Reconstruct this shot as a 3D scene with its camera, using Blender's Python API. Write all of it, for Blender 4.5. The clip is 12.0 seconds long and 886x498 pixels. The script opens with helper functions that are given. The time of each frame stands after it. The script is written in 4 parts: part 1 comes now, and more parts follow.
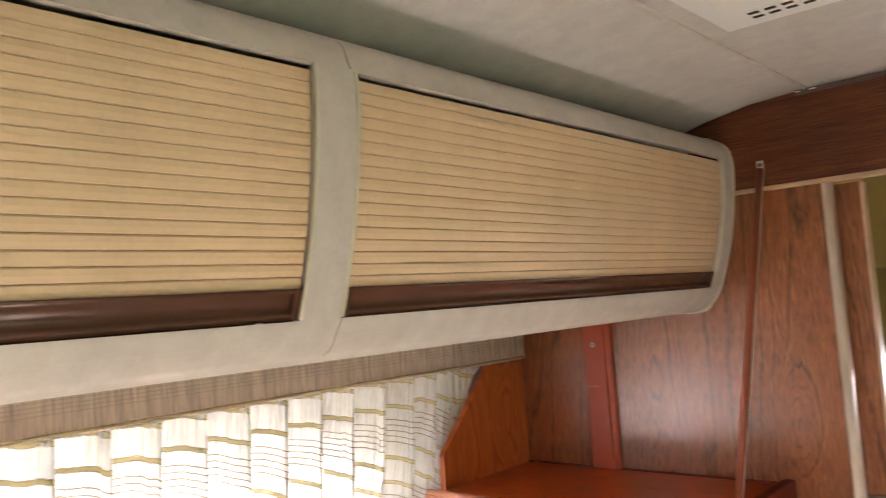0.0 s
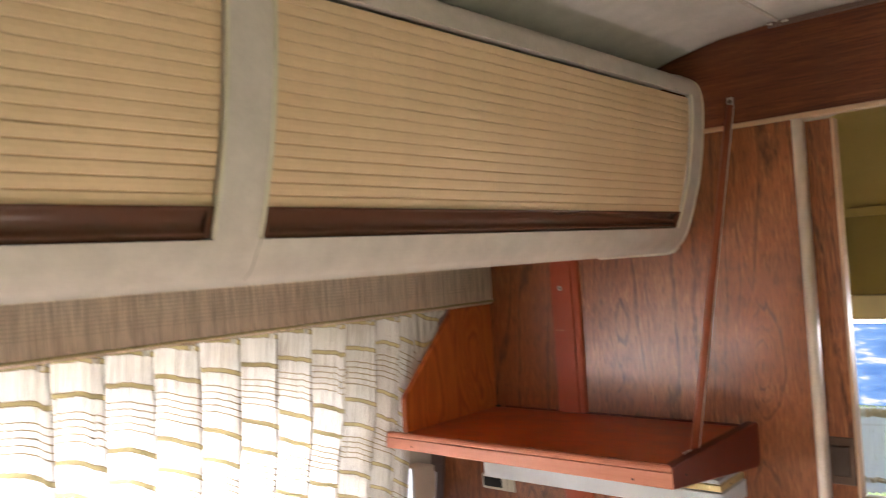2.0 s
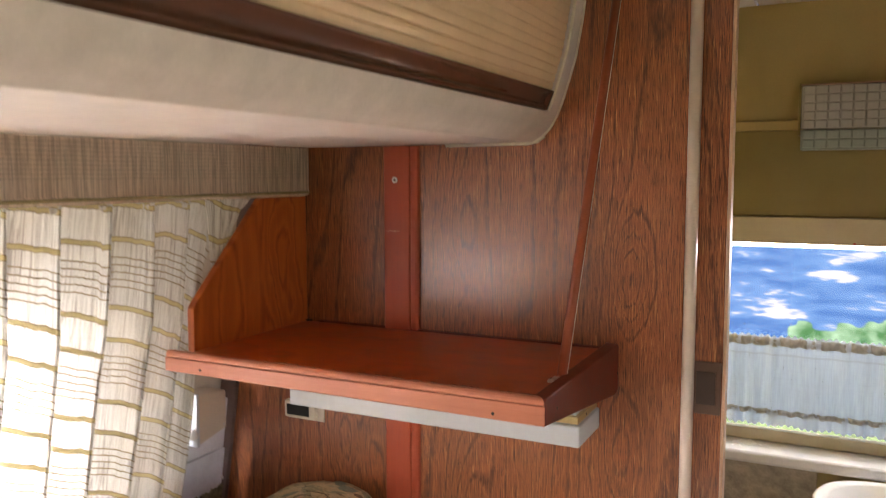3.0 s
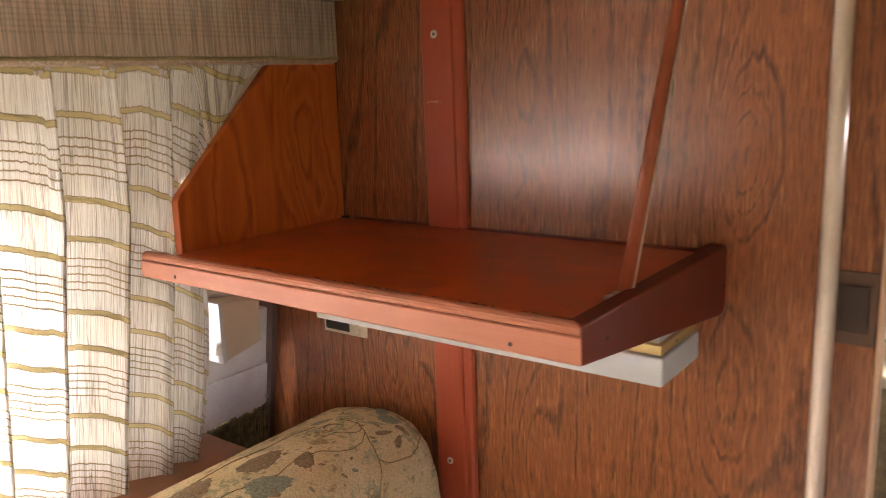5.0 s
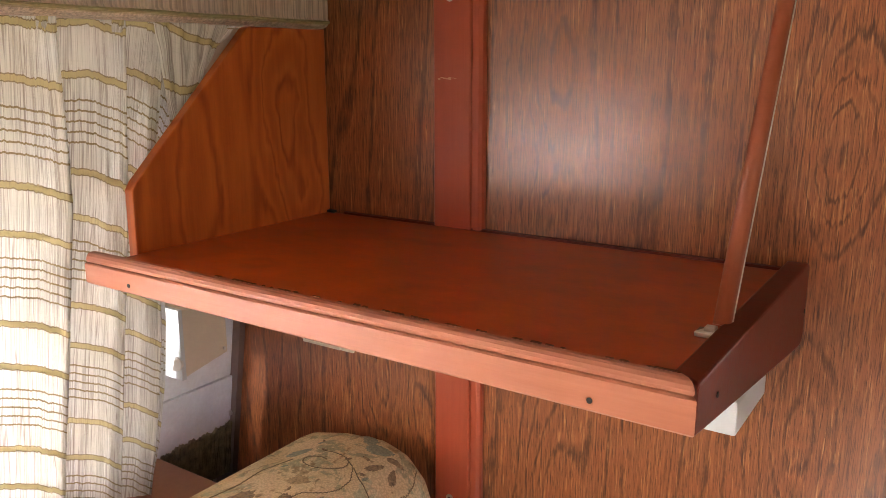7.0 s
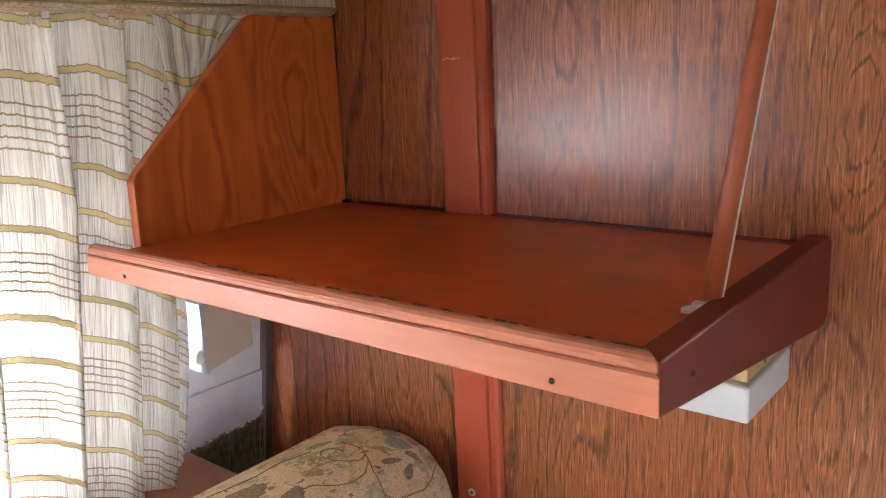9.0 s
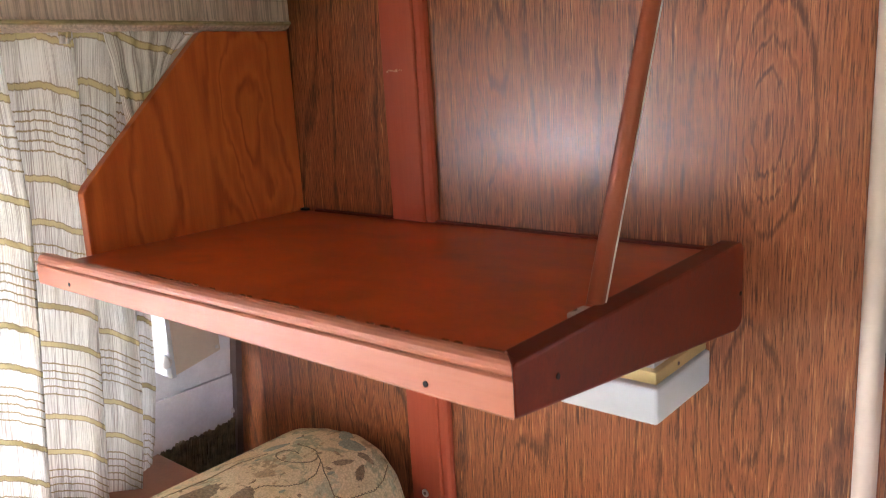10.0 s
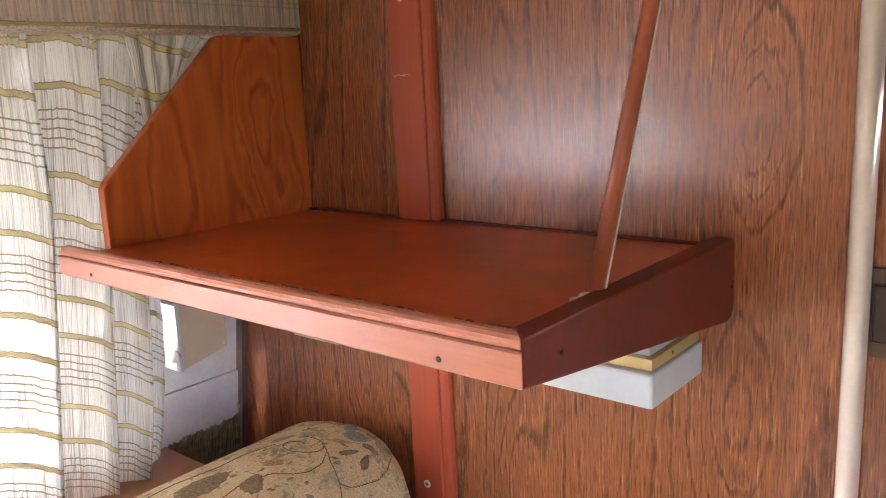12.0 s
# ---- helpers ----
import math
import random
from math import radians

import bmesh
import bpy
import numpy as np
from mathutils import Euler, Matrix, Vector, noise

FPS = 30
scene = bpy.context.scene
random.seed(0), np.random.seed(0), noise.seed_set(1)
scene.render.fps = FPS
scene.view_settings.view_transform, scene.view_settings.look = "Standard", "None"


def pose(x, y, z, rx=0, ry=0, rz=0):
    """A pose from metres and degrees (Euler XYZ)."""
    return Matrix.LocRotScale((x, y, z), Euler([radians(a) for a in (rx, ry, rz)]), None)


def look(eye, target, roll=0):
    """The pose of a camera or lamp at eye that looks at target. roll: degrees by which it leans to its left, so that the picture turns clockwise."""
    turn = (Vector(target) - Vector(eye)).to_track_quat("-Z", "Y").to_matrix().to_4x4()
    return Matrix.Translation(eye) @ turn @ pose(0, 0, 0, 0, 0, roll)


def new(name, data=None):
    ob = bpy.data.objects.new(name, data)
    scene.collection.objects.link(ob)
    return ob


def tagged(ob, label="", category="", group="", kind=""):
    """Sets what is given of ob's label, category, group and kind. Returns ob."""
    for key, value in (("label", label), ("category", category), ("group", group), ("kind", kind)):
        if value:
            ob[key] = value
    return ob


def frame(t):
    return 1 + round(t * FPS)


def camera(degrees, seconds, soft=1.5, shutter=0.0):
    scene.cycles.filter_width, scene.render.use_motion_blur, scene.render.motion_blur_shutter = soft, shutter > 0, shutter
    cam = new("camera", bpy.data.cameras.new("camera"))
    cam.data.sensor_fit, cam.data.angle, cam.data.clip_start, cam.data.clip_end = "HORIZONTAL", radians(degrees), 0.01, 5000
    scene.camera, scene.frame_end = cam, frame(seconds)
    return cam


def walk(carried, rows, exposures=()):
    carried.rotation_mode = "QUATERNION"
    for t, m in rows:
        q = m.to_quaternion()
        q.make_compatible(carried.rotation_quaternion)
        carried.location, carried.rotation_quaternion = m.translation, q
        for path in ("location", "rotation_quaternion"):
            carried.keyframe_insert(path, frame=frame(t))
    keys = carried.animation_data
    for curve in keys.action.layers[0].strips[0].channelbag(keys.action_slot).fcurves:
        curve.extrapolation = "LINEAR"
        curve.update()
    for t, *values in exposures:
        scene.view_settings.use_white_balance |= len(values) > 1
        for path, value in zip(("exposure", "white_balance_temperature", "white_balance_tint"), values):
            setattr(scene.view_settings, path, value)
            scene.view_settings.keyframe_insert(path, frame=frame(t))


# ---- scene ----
cam = camera(58.0, 12.0, soft=0.75, shutter=0.4)
PATH = [
    (0, (1.188, -1.688, 1.564), (-0.118, -0.18, 1.701), -4.2),
    (0.5, (1.181, -1.702, 1.566), (-0.24, -0.305, 1.735), -4.3),
    (1, (1.206, -1.682, 1.55), (-0.202, -0.27, 1.709), -4.4),
    (1.5, (1.226, -1.65, 1.542), (-0.153, -0.206, 1.657), -4.4),
    (2, (1.217, -1.606, 1.518), (-0.095, -0.096, 1.554), -3.9),
    (2.5, (1.084, -1.46, 1.49), (0.006, 0.223, 1.414), -2.2),
    (2.6, (1.059, -1.439, 1.487), (0.023, 0.27, 1.395), -2.1),
    (3, (0.951, -1.356, 1.451), (0.071, 0.43, 1.266), -0.1),
    (3.2, (0.929, -1.338, 1.43), (0.079, 0.46, 1.216), 0.3),
    (4.8, (0.977, -1.024, 1.386), (-0.208, 0.541, 1.003), -1.3),
    (5, (0.928, -0.986, 1.373), (-0.257, 0.572, 0.961), -2.2),
    (5.5, (0.814, -0.911, 1.35), (-0.33, 0.666, 0.896), -2.6),
    (6, (0.758, -0.883, 1.354), (-0.347, 0.717, 0.886), -1.0),
    (6.5, (0.748, -0.884, 1.358), (-0.338, 0.731, 0.897), 0.0),
    (7, (0.751, -0.875, 1.359), (-0.331, 0.746, 0.91), -0.1),
    (9, (0.803, -0.806, 1.333), (-0.431, 0.704, 0.889), -2.7),
    (9.5, (0.86, -0.759, 1.287), (-0.406, 0.733, 0.874), -3.7),
    (10, (0.893, -0.765, 1.338), (-0.38, 0.715, 0.905), -3.4),
    (10.5, (0.906, -0.78, 1.367), (-0.376, 0.696, 0.946), -3.4),
    (11, (0.903, -0.795, 1.366), (-0.371, 0.693, 0.964), -3.4),
    (11.5, (0.89, -0.82, 1.342), (-0.376, 0.673, 0.931), -3.1),
    (12, (0.911, -0.809, 1.329), (-0.353, 0.687, 0.924), -2.8),
]
EXPOSURES = [(0, 3.52, 6550, 20), (3.2, 3.17, 7050, 22), (4.8, 3.20, 7600, 24), (6.0, 3.50, 7500, 24), (7.2, 3.60, 6900, 22), (8.8, 3.70, 6200, 19), (12, 3.78, 6100, 19)]
walk(cam, [(t, look(eye, target, roll)) for t, eye, target, roll in PATH], EXPOSURES)


# ---- world, sun, window light ----
def make_world():
    w = bpy.data.worlds.new("sky")
    w.use_nodes = True
    nt = w.node_tree
    sky = nt.nodes.new("ShaderNodeTexSky")
    sky.sky_type = "NISHITA"
    sky.sun_disc = False
    sky.sun_elevation, sky.sun_rotation = radians(50), radians(95)
    bg = nt.nodes["Background"]
    bg.inputs["Strength"].default_value = 0.07
    nt.links.new(sky.outputs[0], bg.inputs[0])
    scene.world = w


make_world()
sun = new("sun", bpy.data.lights.new("sun", "SUN"))
sun.data.energy, sun.data.angle, sun.data.color = 3.7, radians(0.5), (1.0, 0.97, 0.91)
sun.matrix_world = look((0, 0, 0), (-0.63, 0.06, -0.77))


def window_light(name, eye, target, width, height, watts, colour):
    lamp = new(name, bpy.data.lights.new(name, "AREA"))
    lamp.data.shape, lamp.data.size, lamp.data.size_y = "RECTANGLE", width, height
    lamp.data.energy, lamp.data.color = watts, colour
    lamp.matrix_world = look(eye, target)
    return lamp


window_light("daylight_side_window", (-0.35, -1.19, 1.015), (0.5, -1.19, 0.94), 1.18, 0.38, 15.0, (0.90, 0.96, 1.0))
window_light("daylight_washroom_window", (1.0, 1.228, 1.240), (1.0, 0.2, 1.00), 1.05, 0.012, 1.0, (0.95, 0.98, 1.0))


# ---- materials ----
def mat(name, rough=0.5, metal=0.0):
    m = bpy.data.materials.new(name)
    m.use_nodes = True
    b = m.node_tree.nodes["Principled BSDF"]
    b.inputs["Roughness"].default_value, b.inputs["Metallic"].default_value = rough, metal
    return m, m.node_tree, b


def node(nt, kind, **kw):
    n = nt.nodes.new(kind)
    for k, v in kw.items():
        if k in n.inputs:
            n.inputs[k].default_value = v
    return n


def coords(nt, scale=(1, 1, 1), rot=(0, 0, 0), shift=(0, 0, 0)):
    tc = nt.nodes.new("ShaderNodeTexCoord")
    mp = nt.nodes.new("ShaderNodeMapping")
    mp.inputs["Scale"].default_value, mp.inputs["Rotation"].default_value, mp.inputs["Location"].default_value = scale, rot, shift
    nt.links.new(tc.outputs["Object"], mp.inputs["Vector"])
    return mp.outputs[0]


def noise_of(nt, vec, scale=1.0, detail=4.0, rough=0.55, distortion=0.0):
    n = node(nt, "ShaderNodeTexNoise", Scale=scale, Detail=detail, Roughness=rough, Distortion=distortion)
    nt.links.new(vec, n.inputs["Vector"])
    return n.outputs["Fac"]


def maths(nt, op, a, b=0.0, c=0.0):
    n = nt.nodes.new("ShaderNodeMath")
    n.operation = op
    for i, v in enumerate((a, b, c)):
        if isinstance(v, (int, float)):
            n.inputs[i].default_value = v
        else:
            nt.links.new(v, n.inputs[i])
    return n.outputs[0]


def soft_step(nt, x, low, high):
    """0 below low, 1 above high, even between."""
    n = node(nt, "ShaderNodeMapRange")
    n.inputs["From Min"].default_value, n.inputs["From Max"].default_value = low, high
    nt.links.new(x, n.inputs["Value"])
    return n.outputs[0]


def ramp(nt, fac, stops):
    n = nt.nodes.new("ShaderNodeValToRGB")
    e = n.color_ramp.elements
    while len(e) < len(stops):
        e.new(0.5)
    for el, (p, c) in zip(e, stops):
        el.position = p
        el.color = (*c, 1) if len(c) == 3 else c
    nt.links.new(fac, n.inputs[0])
    return n.outputs[0]


def blend(nt, fac, a, b, kind="MIX"):
    n = nt.nodes.new("ShaderNodeMix")
    n.data_type, n.blend_type = "RGBA", kind
    for i, v in ((0, fac), (6, a), (7, b)):
        if isinstance(v, (int, float)):
            n.inputs[i].default_value = v
        elif isinstance(v, tuple):
            n.inputs[i].default_value = (*v, 1)
        else:
            nt.links.new(v, n.inputs[i])
    return n.outputs[2]


def bump(nt, b, height, strength=0.2, dist=0.002):
    n = node(nt, "ShaderNodeBump", Strength=strength, Distance=dist)
    nt.links.new(height, n.inputs["Height"])
    nt.links.new(n.outputs[0], b.inputs["Normal"])


def bell(nt, x, z, at_x, at_z, wide, high):
    """A soft bump round one place of the board: the heart of a figure."""
    dx = maths(nt, "DIVIDE", maths(nt, "SUBTRACT", x, at_x), wide)
    dz = maths(nt, "DIVIDE", maths(nt, "SUBTRACT", z, at_z), high)
    r = maths(nt, "ADD", maths(nt, "MULTIPLY", dx, dx), maths(nt, "MULTIPLY", dz, dz))
    return maths(nt, "EXPONENT", maths(nt, "MULTIPLY", r, -1.0))


def wood(name, dark, mid, light, grain=(1, 1, 1), rings=9.0, figure=(3.0, 3.0, 0.9), rough=0.38, contrast=0.5, pores=0.4, shift=(0, 0, 0), fine=1.0, wear=0.0, hearts=(), coat=0.0, across=0, crisp=0.0, gloss=0.22, run=0.0):
    """Veneer. figure: how fast the ring figure changes along x, y, z; grain: the fibres' scale along x, y, z;
    hearts: places (x, z) round which the rings close, with their half width and height."""
    m, nt, b = mat(name, rough)
    b.inputs["Specular IOR Level"].default_value = 0.3
    rise = noise_of(nt, coords(nt, figure, shift=shift), 1.0, 2.0, 0.4, 0.2)
    ragged = noise_of(nt, coords(nt, tuple(g * 0.22 for g in grain)), 1.0, 4.0, 0.65)
    tc = nt.nodes.new("ShaderNodeTexCoord")
    sep = nt.nodes.new("ShaderNodeSeparateXYZ")
    nt.links.new(tc.outputs["Object"], sep.inputs[0])
    bend = noise_of(nt, coords(nt, (22, 22, 9)), 1.0, 3.0, 0.6)
    bx = maths(nt, "MULTIPLY_ADD", maths(nt, "SUBTRACT", bend, 0.5), 0.022 if run else 0.055, sep.outputs[across])
    bz = maths(nt, "MULTIPLY_ADD", maths(nt, "SUBTRACT", ragged, 0.5), 0.05 if run else 0.10, sep.outputs[2])
    for hx, hz, wide, high, amount in hearts:
        rise = maths(nt, "MULTIPLY_ADD", bell(nt, bx, bz, hx, hz, wide, high), amount, rise)
    fib = noise_of(nt, coords(nt, grain, shift=shift), 1.0, 5.0, 0.7)
    phase = maths(nt, "ADD", maths(nt, "MULTIPLY", rise, rings * 6.283), maths(nt, "MULTIPLY", ragged, 1.1 if run else 2.6))
    phase = maths(nt, "MULTIPLY_ADD", fib, 1.1 * crisp, phase)
    phase = maths(nt, "MULTIPLY_ADD", bx, run * rings * 6.283, phase)
    wav = maths(nt, "MULTIPLY_ADD", maths(nt, "SINE", phase), 0.5, 0.5)
    ring = maths(nt, "POWER", wav, 11.0)
    pore = noise_of(nt, coords(nt, tuple(g * 2.0 if g > 50 else g * 3.0 for g in grain)), 1.0, 2.0, 0.5)
    broad = noise_of(nt, coords(nt, (3.1, 3.1, 1.1), shift=shift), 1.0, 2.0)
    f = maths(nt, "MULTIPLY_ADD", maths(nt, "SUBTRACT", fib, 0.5), 1.35 * fine, 0.5)
    f = maths(nt, "ADD", f, maths(nt, "MULTIPLY", maths(nt, "SUBTRACT", broad, 0.5), 0.25 if crisp else 0.5))
    f = maths(nt, "ADD", f, maths(nt, "MULTIPLY", maths(nt, "SUBTRACT", wav, 0.45), 0.28 * contrast))
    f = maths(nt, "SUBTRACT", f, maths(nt, "MULTIPLY", maths(nt, "MULTIPLY", ring, contrast * 0.62), maths(nt, "MULTIPLY_ADD", ragged, 1.6, -0.1)))
    col = ramp(nt, f, [(0.12, dark), (0.5, mid), (0.90, light)])
    if crisp:
        broken = soft_step(nt, noise_of(nt, coords(nt, (70, 70, 30)), 1.0, 3.0, 0.6), 0.36, 0.62)
        lines = maths(nt, "MULTIPLY", soft_step(nt, wav, 0.84, 0.99), broken)
        col = blend(nt, maths(nt, "MULTIPLY", lines, crisp * 0.8), col, tuple(c * 0.6 for c in dark))
        pale = soft_step(nt, noise_of(nt, coords(nt, (330, 330, 16), shift=(4.0, 1.0, 2.0)), 1.0, 3.0, 0.6), 0.58, 0.72)
        col = blend(nt, maths(nt, "MULTIPLY", pale, crisp * 1.0), col, light)
        dash = soft_step(nt, noise_of(nt, coords(nt, (560, 560, 24), shift=(1.0, 2.0, 5.0)), 1.0, 3.0, 0.65), 0.53, 0.62)
        col = blend(nt, maths(nt, "MULTIPLY", dash, crisp * 0.8), col, tuple(c * 0.7 for c in dark))
    pm = soft_step(nt, pore, 0.57, 0.64)
    col = blend(nt, maths(nt, "MULTIPLY", pm, pores), col, tuple(c * 0.4 for c in dark))
    if wear:
        w = noise_of(nt, coords(nt, (14, 14, 14)), 1.0, 5.0, 0.7)
        wm = maths(nt, "MULTIPLY", maths(nt, "GREATER_THAN", w, 0.66), wear)
        col = blend(nt, wm, col, light)
    nt.links.new(col, b.inputs["Base Color"])
    rr = maths(nt, "ADD", maths(nt, "MULTIPLY", fib, 0.16), rough - 0.08)
    nt.links.new(rr, b.inputs["Roughness"])
    if coat:
        b.inputs["Coat Weight"].default_value, b.inputs["Coat Roughness"].default_value = coat, gloss
        b.inputs["Coat IOR"].default_value = 1.68
    bump(nt, b, maths(nt, "SUBTRACT", fib, maths(nt, "MULTIPLY", pm, 0.5)), 0.10, 0.0006)
    return m


def plain(name, colour, rough=0.5, metal=0.0, vary=0.12, scale=9.0, fine=160.0, relief=0.06, spots=0.0, second=None):
    m, nt, b = mat(name, rough, metal)
    n = noise_of(nt, coords(nt), scale, 5.0, 0.6)
    n2 = noise_of(nt, coords(nt), fine, 3.0, 0.6)
    dark = tuple(c * (1 - vary * 1.6) for c in colour)
    light = tuple(min(1, c * (1 + vary)) for c in colour)
    f = maths(nt, "ADD", maths(nt, "MULTIPLY", n, 0.75), maths(nt, "MULTIPLY", n2, 0.25))
    col = ramp(nt, f, [(0.3, dark), (0.68, light)])
    if second:
        col = blend(nt, maths(nt, "MULTIPLY", maths(nt, "GREATER_THAN", n, 0.56), 0.35), col, second)
    if spots:
        v = node(nt, "ShaderNodeTexVoronoi", Scale=spots)
        nt.links.new(coords(nt), v.inputs["Vector"])
        col = blend(nt, maths(nt, "MULTIPLY", maths(nt, "LESS_THAN", v.outputs["Distance"], 0.035), 0.7), col, (0.08, 0.04, 0.02))
    nt.links.new(col, b.inputs["Base Color"])
    nt.links.new(maths(nt, "MULTIPLY_ADD", n, 0.2, rough - 0.1), b.inputs["Roughness"])
    bump(nt, b, f, relief, 0.001)
    return m


HEARTS = ((0.640, 1.275, 0.032, 0.085, 0.46), (0.628, 0.960, 0.045, 0.120, 0.34), (0.315, 1.350, 0.040, 0.120, 0.34), (0.320, 1.165, 0.034, 0.055, 0.30), (0.055, 0.905, 0.035, 0.100, 0.30), (0.330, 0.800, 0.045, 0.150, 0.30), (0.120, 0.880, 0.022, 0.090, 0.26))
veneer = wood("walnut_veneer", (0.082, 0.0215, 0.0070), (0.315, 0.094, 0.0285), (0.62, 0.255, 0.090), grain=(460, 460, 14.0), rings=8.0, figure=(6.5, 6.5, 0.85), rough=0.42, contrast=0.35, pores=0.5, fine=0.6, shift=(0.7, 0.0, 0.35), hearts=HEARTS, coat=1.0, crisp=0.85, gloss=0.26, run=3.2)
header_wood = wood("walnut_veneer_level", (0.055, 0.013, 0.005), (0.155, 0.042, 0.016), (0.29, 0.096, 0.040), grain=(10.0, 400, 400), rings=6.0, figure=(0.9, 5.0, 9.0), rough=0.42, contrast=0.6, pores=0.4, shift=(3.0, 0, 0.2), coat=0.2)
# Stained shelf wood, darkened: the side rail's shade is put into the colour.
cherry = wood("cherry_stained_wood_shaded", (0.060, 0.0055, 0.0012), (0.125, 0.0135, 0.0030), (0.19, 0.027, 0.007), grain=(6, 90, 90), rings=3.0, figure=(1.2, 3.5, 3.5), rough=0.46, contrast=0.3, pores=0.10, fine=0.6, shift=(0.2, 0.4, 0))
cherry_top = wood("cherry_shelf_top", (0.22, 0.025, 0.003), (0.46, 0.066, 0.008), (0.66, 0.138, 0.019), grain=(17, 24, 40), rings=2.6, figure=(4.5, 7.5, 3.0), rough=0.33, contrast=0.4, pores=0.02, fine=0.6, shift=(1.2, 0.1, 0), coat=0.15, gloss=0.16)
cherry_up = wood("cherry_panel_upright", (0.29, 0.054, 0.009), (0.50, 0.118, 0.022), (0.64, 0.190, 0.042), grain=(80, 80, 5), rings=5.0, figure=(3.0, 7.5, 1.3), rough=0.38, contrast=0.9, pores=0.06, fine=0.4, shift=(0.3, 1.65, 0.2), across=1, hearts=((-0.085, 1.290, 0.040, 0.130, 0.36), (-0.050, 1.180, 0.030, 0.050, 0.2), (-0.23, 1.20, 0.05, 0.16, 0.2)))
# Paler, pinker cherry: daylight falling on the front is put into the colour.
cherry_front = wood("cherry_front_edge_lit", (0.37, 0.110, 0.060), (0.47, 0.172, 0.102), (0.56, 0.240, 0.155), grain=(6, 90, 120), rings=2.0, figure=(1.2, 3.5, 6), rough=0.40, contrast=0.2, pores=0.04, fine=0.4, wear=0.15)
strip_wood = wood("red_stained_batten", (0.28, 0.046, 0.018), (0.39, 0.074, 0.033), (0.47, 0.104, 0.050), grain=(110, 110, 4), rings=1.5, figure=(3, 3, 0.8), rough=0.38, contrast=0.15, pores=0.04, fine=0.35)
slat_cream = plain("cream_plastic_slat", (0.76, 0.535, 0.345), 0.42, vary=0.07, scale=5.0, relief=0.03)
bead_cream = plain("ivory_bead", (0.64, 0.58, 0.46), 0.4, vary=0.06)
frame_grey = plain("mottled_grey_vinyl", (0.61, 0.535, 0.500), 0.55, vary=0.08, scale=28.0, fine=220.0, relief=0.12)
ceiling_vinyl = plain("mottled_ceiling_vinyl", (0.62, 0.58, 0.56), 0.6, vary=0.09, scale=24.0, fine=200.0, relief=0.10)
handle_brown = plain("brown_plastic_handle", (0.105, 0.043, 0.026), 0.20, vary=0.04, relief=0.005)
white_plastic = plain("white_plastic", (0.54, 0.585, 0.615), 0.4, vary=0.05, relief=0.02)
gold_trim = plain("gold_anodised_trim", (0.62, 0.48, 0.22), 0.38, metal=0.35, vary=0.08)
beige_trim = plain("beige_plastic_moulding", (0.86, 0.73, 0.63), 0.38, vary=0.06, scale=14.0, relief=0.03)
tan_trim = plain("tan_edge_banding", (0.58, 0.37, 0.24), 0.42, vary=0.12, scale=14.0)
steel = plain("bright_steel", (0.66, 0.64, 0.61), 0.30, metal=0.6, vary=0.1)
bronze = plain("bronze_flush_pull", (0.13, 0.075, 0.048), 0.45, metal=0.2, vary=0.15)
# Near-black for holes and slots, and for shade put behind the slats.
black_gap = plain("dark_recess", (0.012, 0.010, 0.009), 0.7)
brown_metal = plain("brown_window_profile", (0.15, 0.098, 0.088), 0.4, vary=0.2)
grey_board = plain("pale_lining_board", (0.74, 0.74, 0.78), 0.8, vary=0.12, scale=12.0)
cream_block = plain("cream_plastic_block", (0.64, 0.55, 0.44), 0.5, vary=0.06)
mould = plain("dark_mossy_sealant", (0.23, 0.19, 0.115), 0.95, vary=0.5, scale=60.0, fine=300, relief=0.9)
olive_panel = plain("olive_wall_board", (0.52, 0.40, 0.145), 0.5, vary=0.08, scale=4.0)
olive_gloss = plain("olive_gloss_board", (0.30, 0.235, 0.075), 0.38, vary=0.06, scale=4.0)
cream_frame = plain("cream_window_frame", (0.62, 0.54, 0.36), 0.5, vary=0.06)
tile_board = plain("mottled_beige_board", (0.42, 0.37, 0.28), 0.5, vary=0.3, scale=34.0)
white_basin_m = plain("white_moulded_plastic", (0.75, 0.75, 0.74), 0.25, vary=0.04)
floor_vinyl = plain("pale_bounce_floor", (0.60, 0.55, 0.49), 0.55, vary=0.2)
wall_vinyl = plain("cream_wall_vinyl", (0.55, 0.50, 0.42), 0.6, vary=0.1)
shell_paint = plain("white_outer_shell", (0.72, 0.72, 0.70), 0.4)
sill_wood = plain("orange_brown_ledge", (0.33, 0.15, 0.075), 0.5, vary=0.15)
grass_m = plain("lawn", (0.07, 0.11, 0.035), 0.9, vary=0.3, scale=3.0)


def stripes(nt, z, period, first, width):
    """1 on a thin level line every period, else 0."""
    f = maths(nt, "FRACT", maths(nt, "DIVIDE", maths(nt, "SUBTRACT", z, first - width / 2), period))
    return maths(nt, "LESS_THAN", f, width / period)


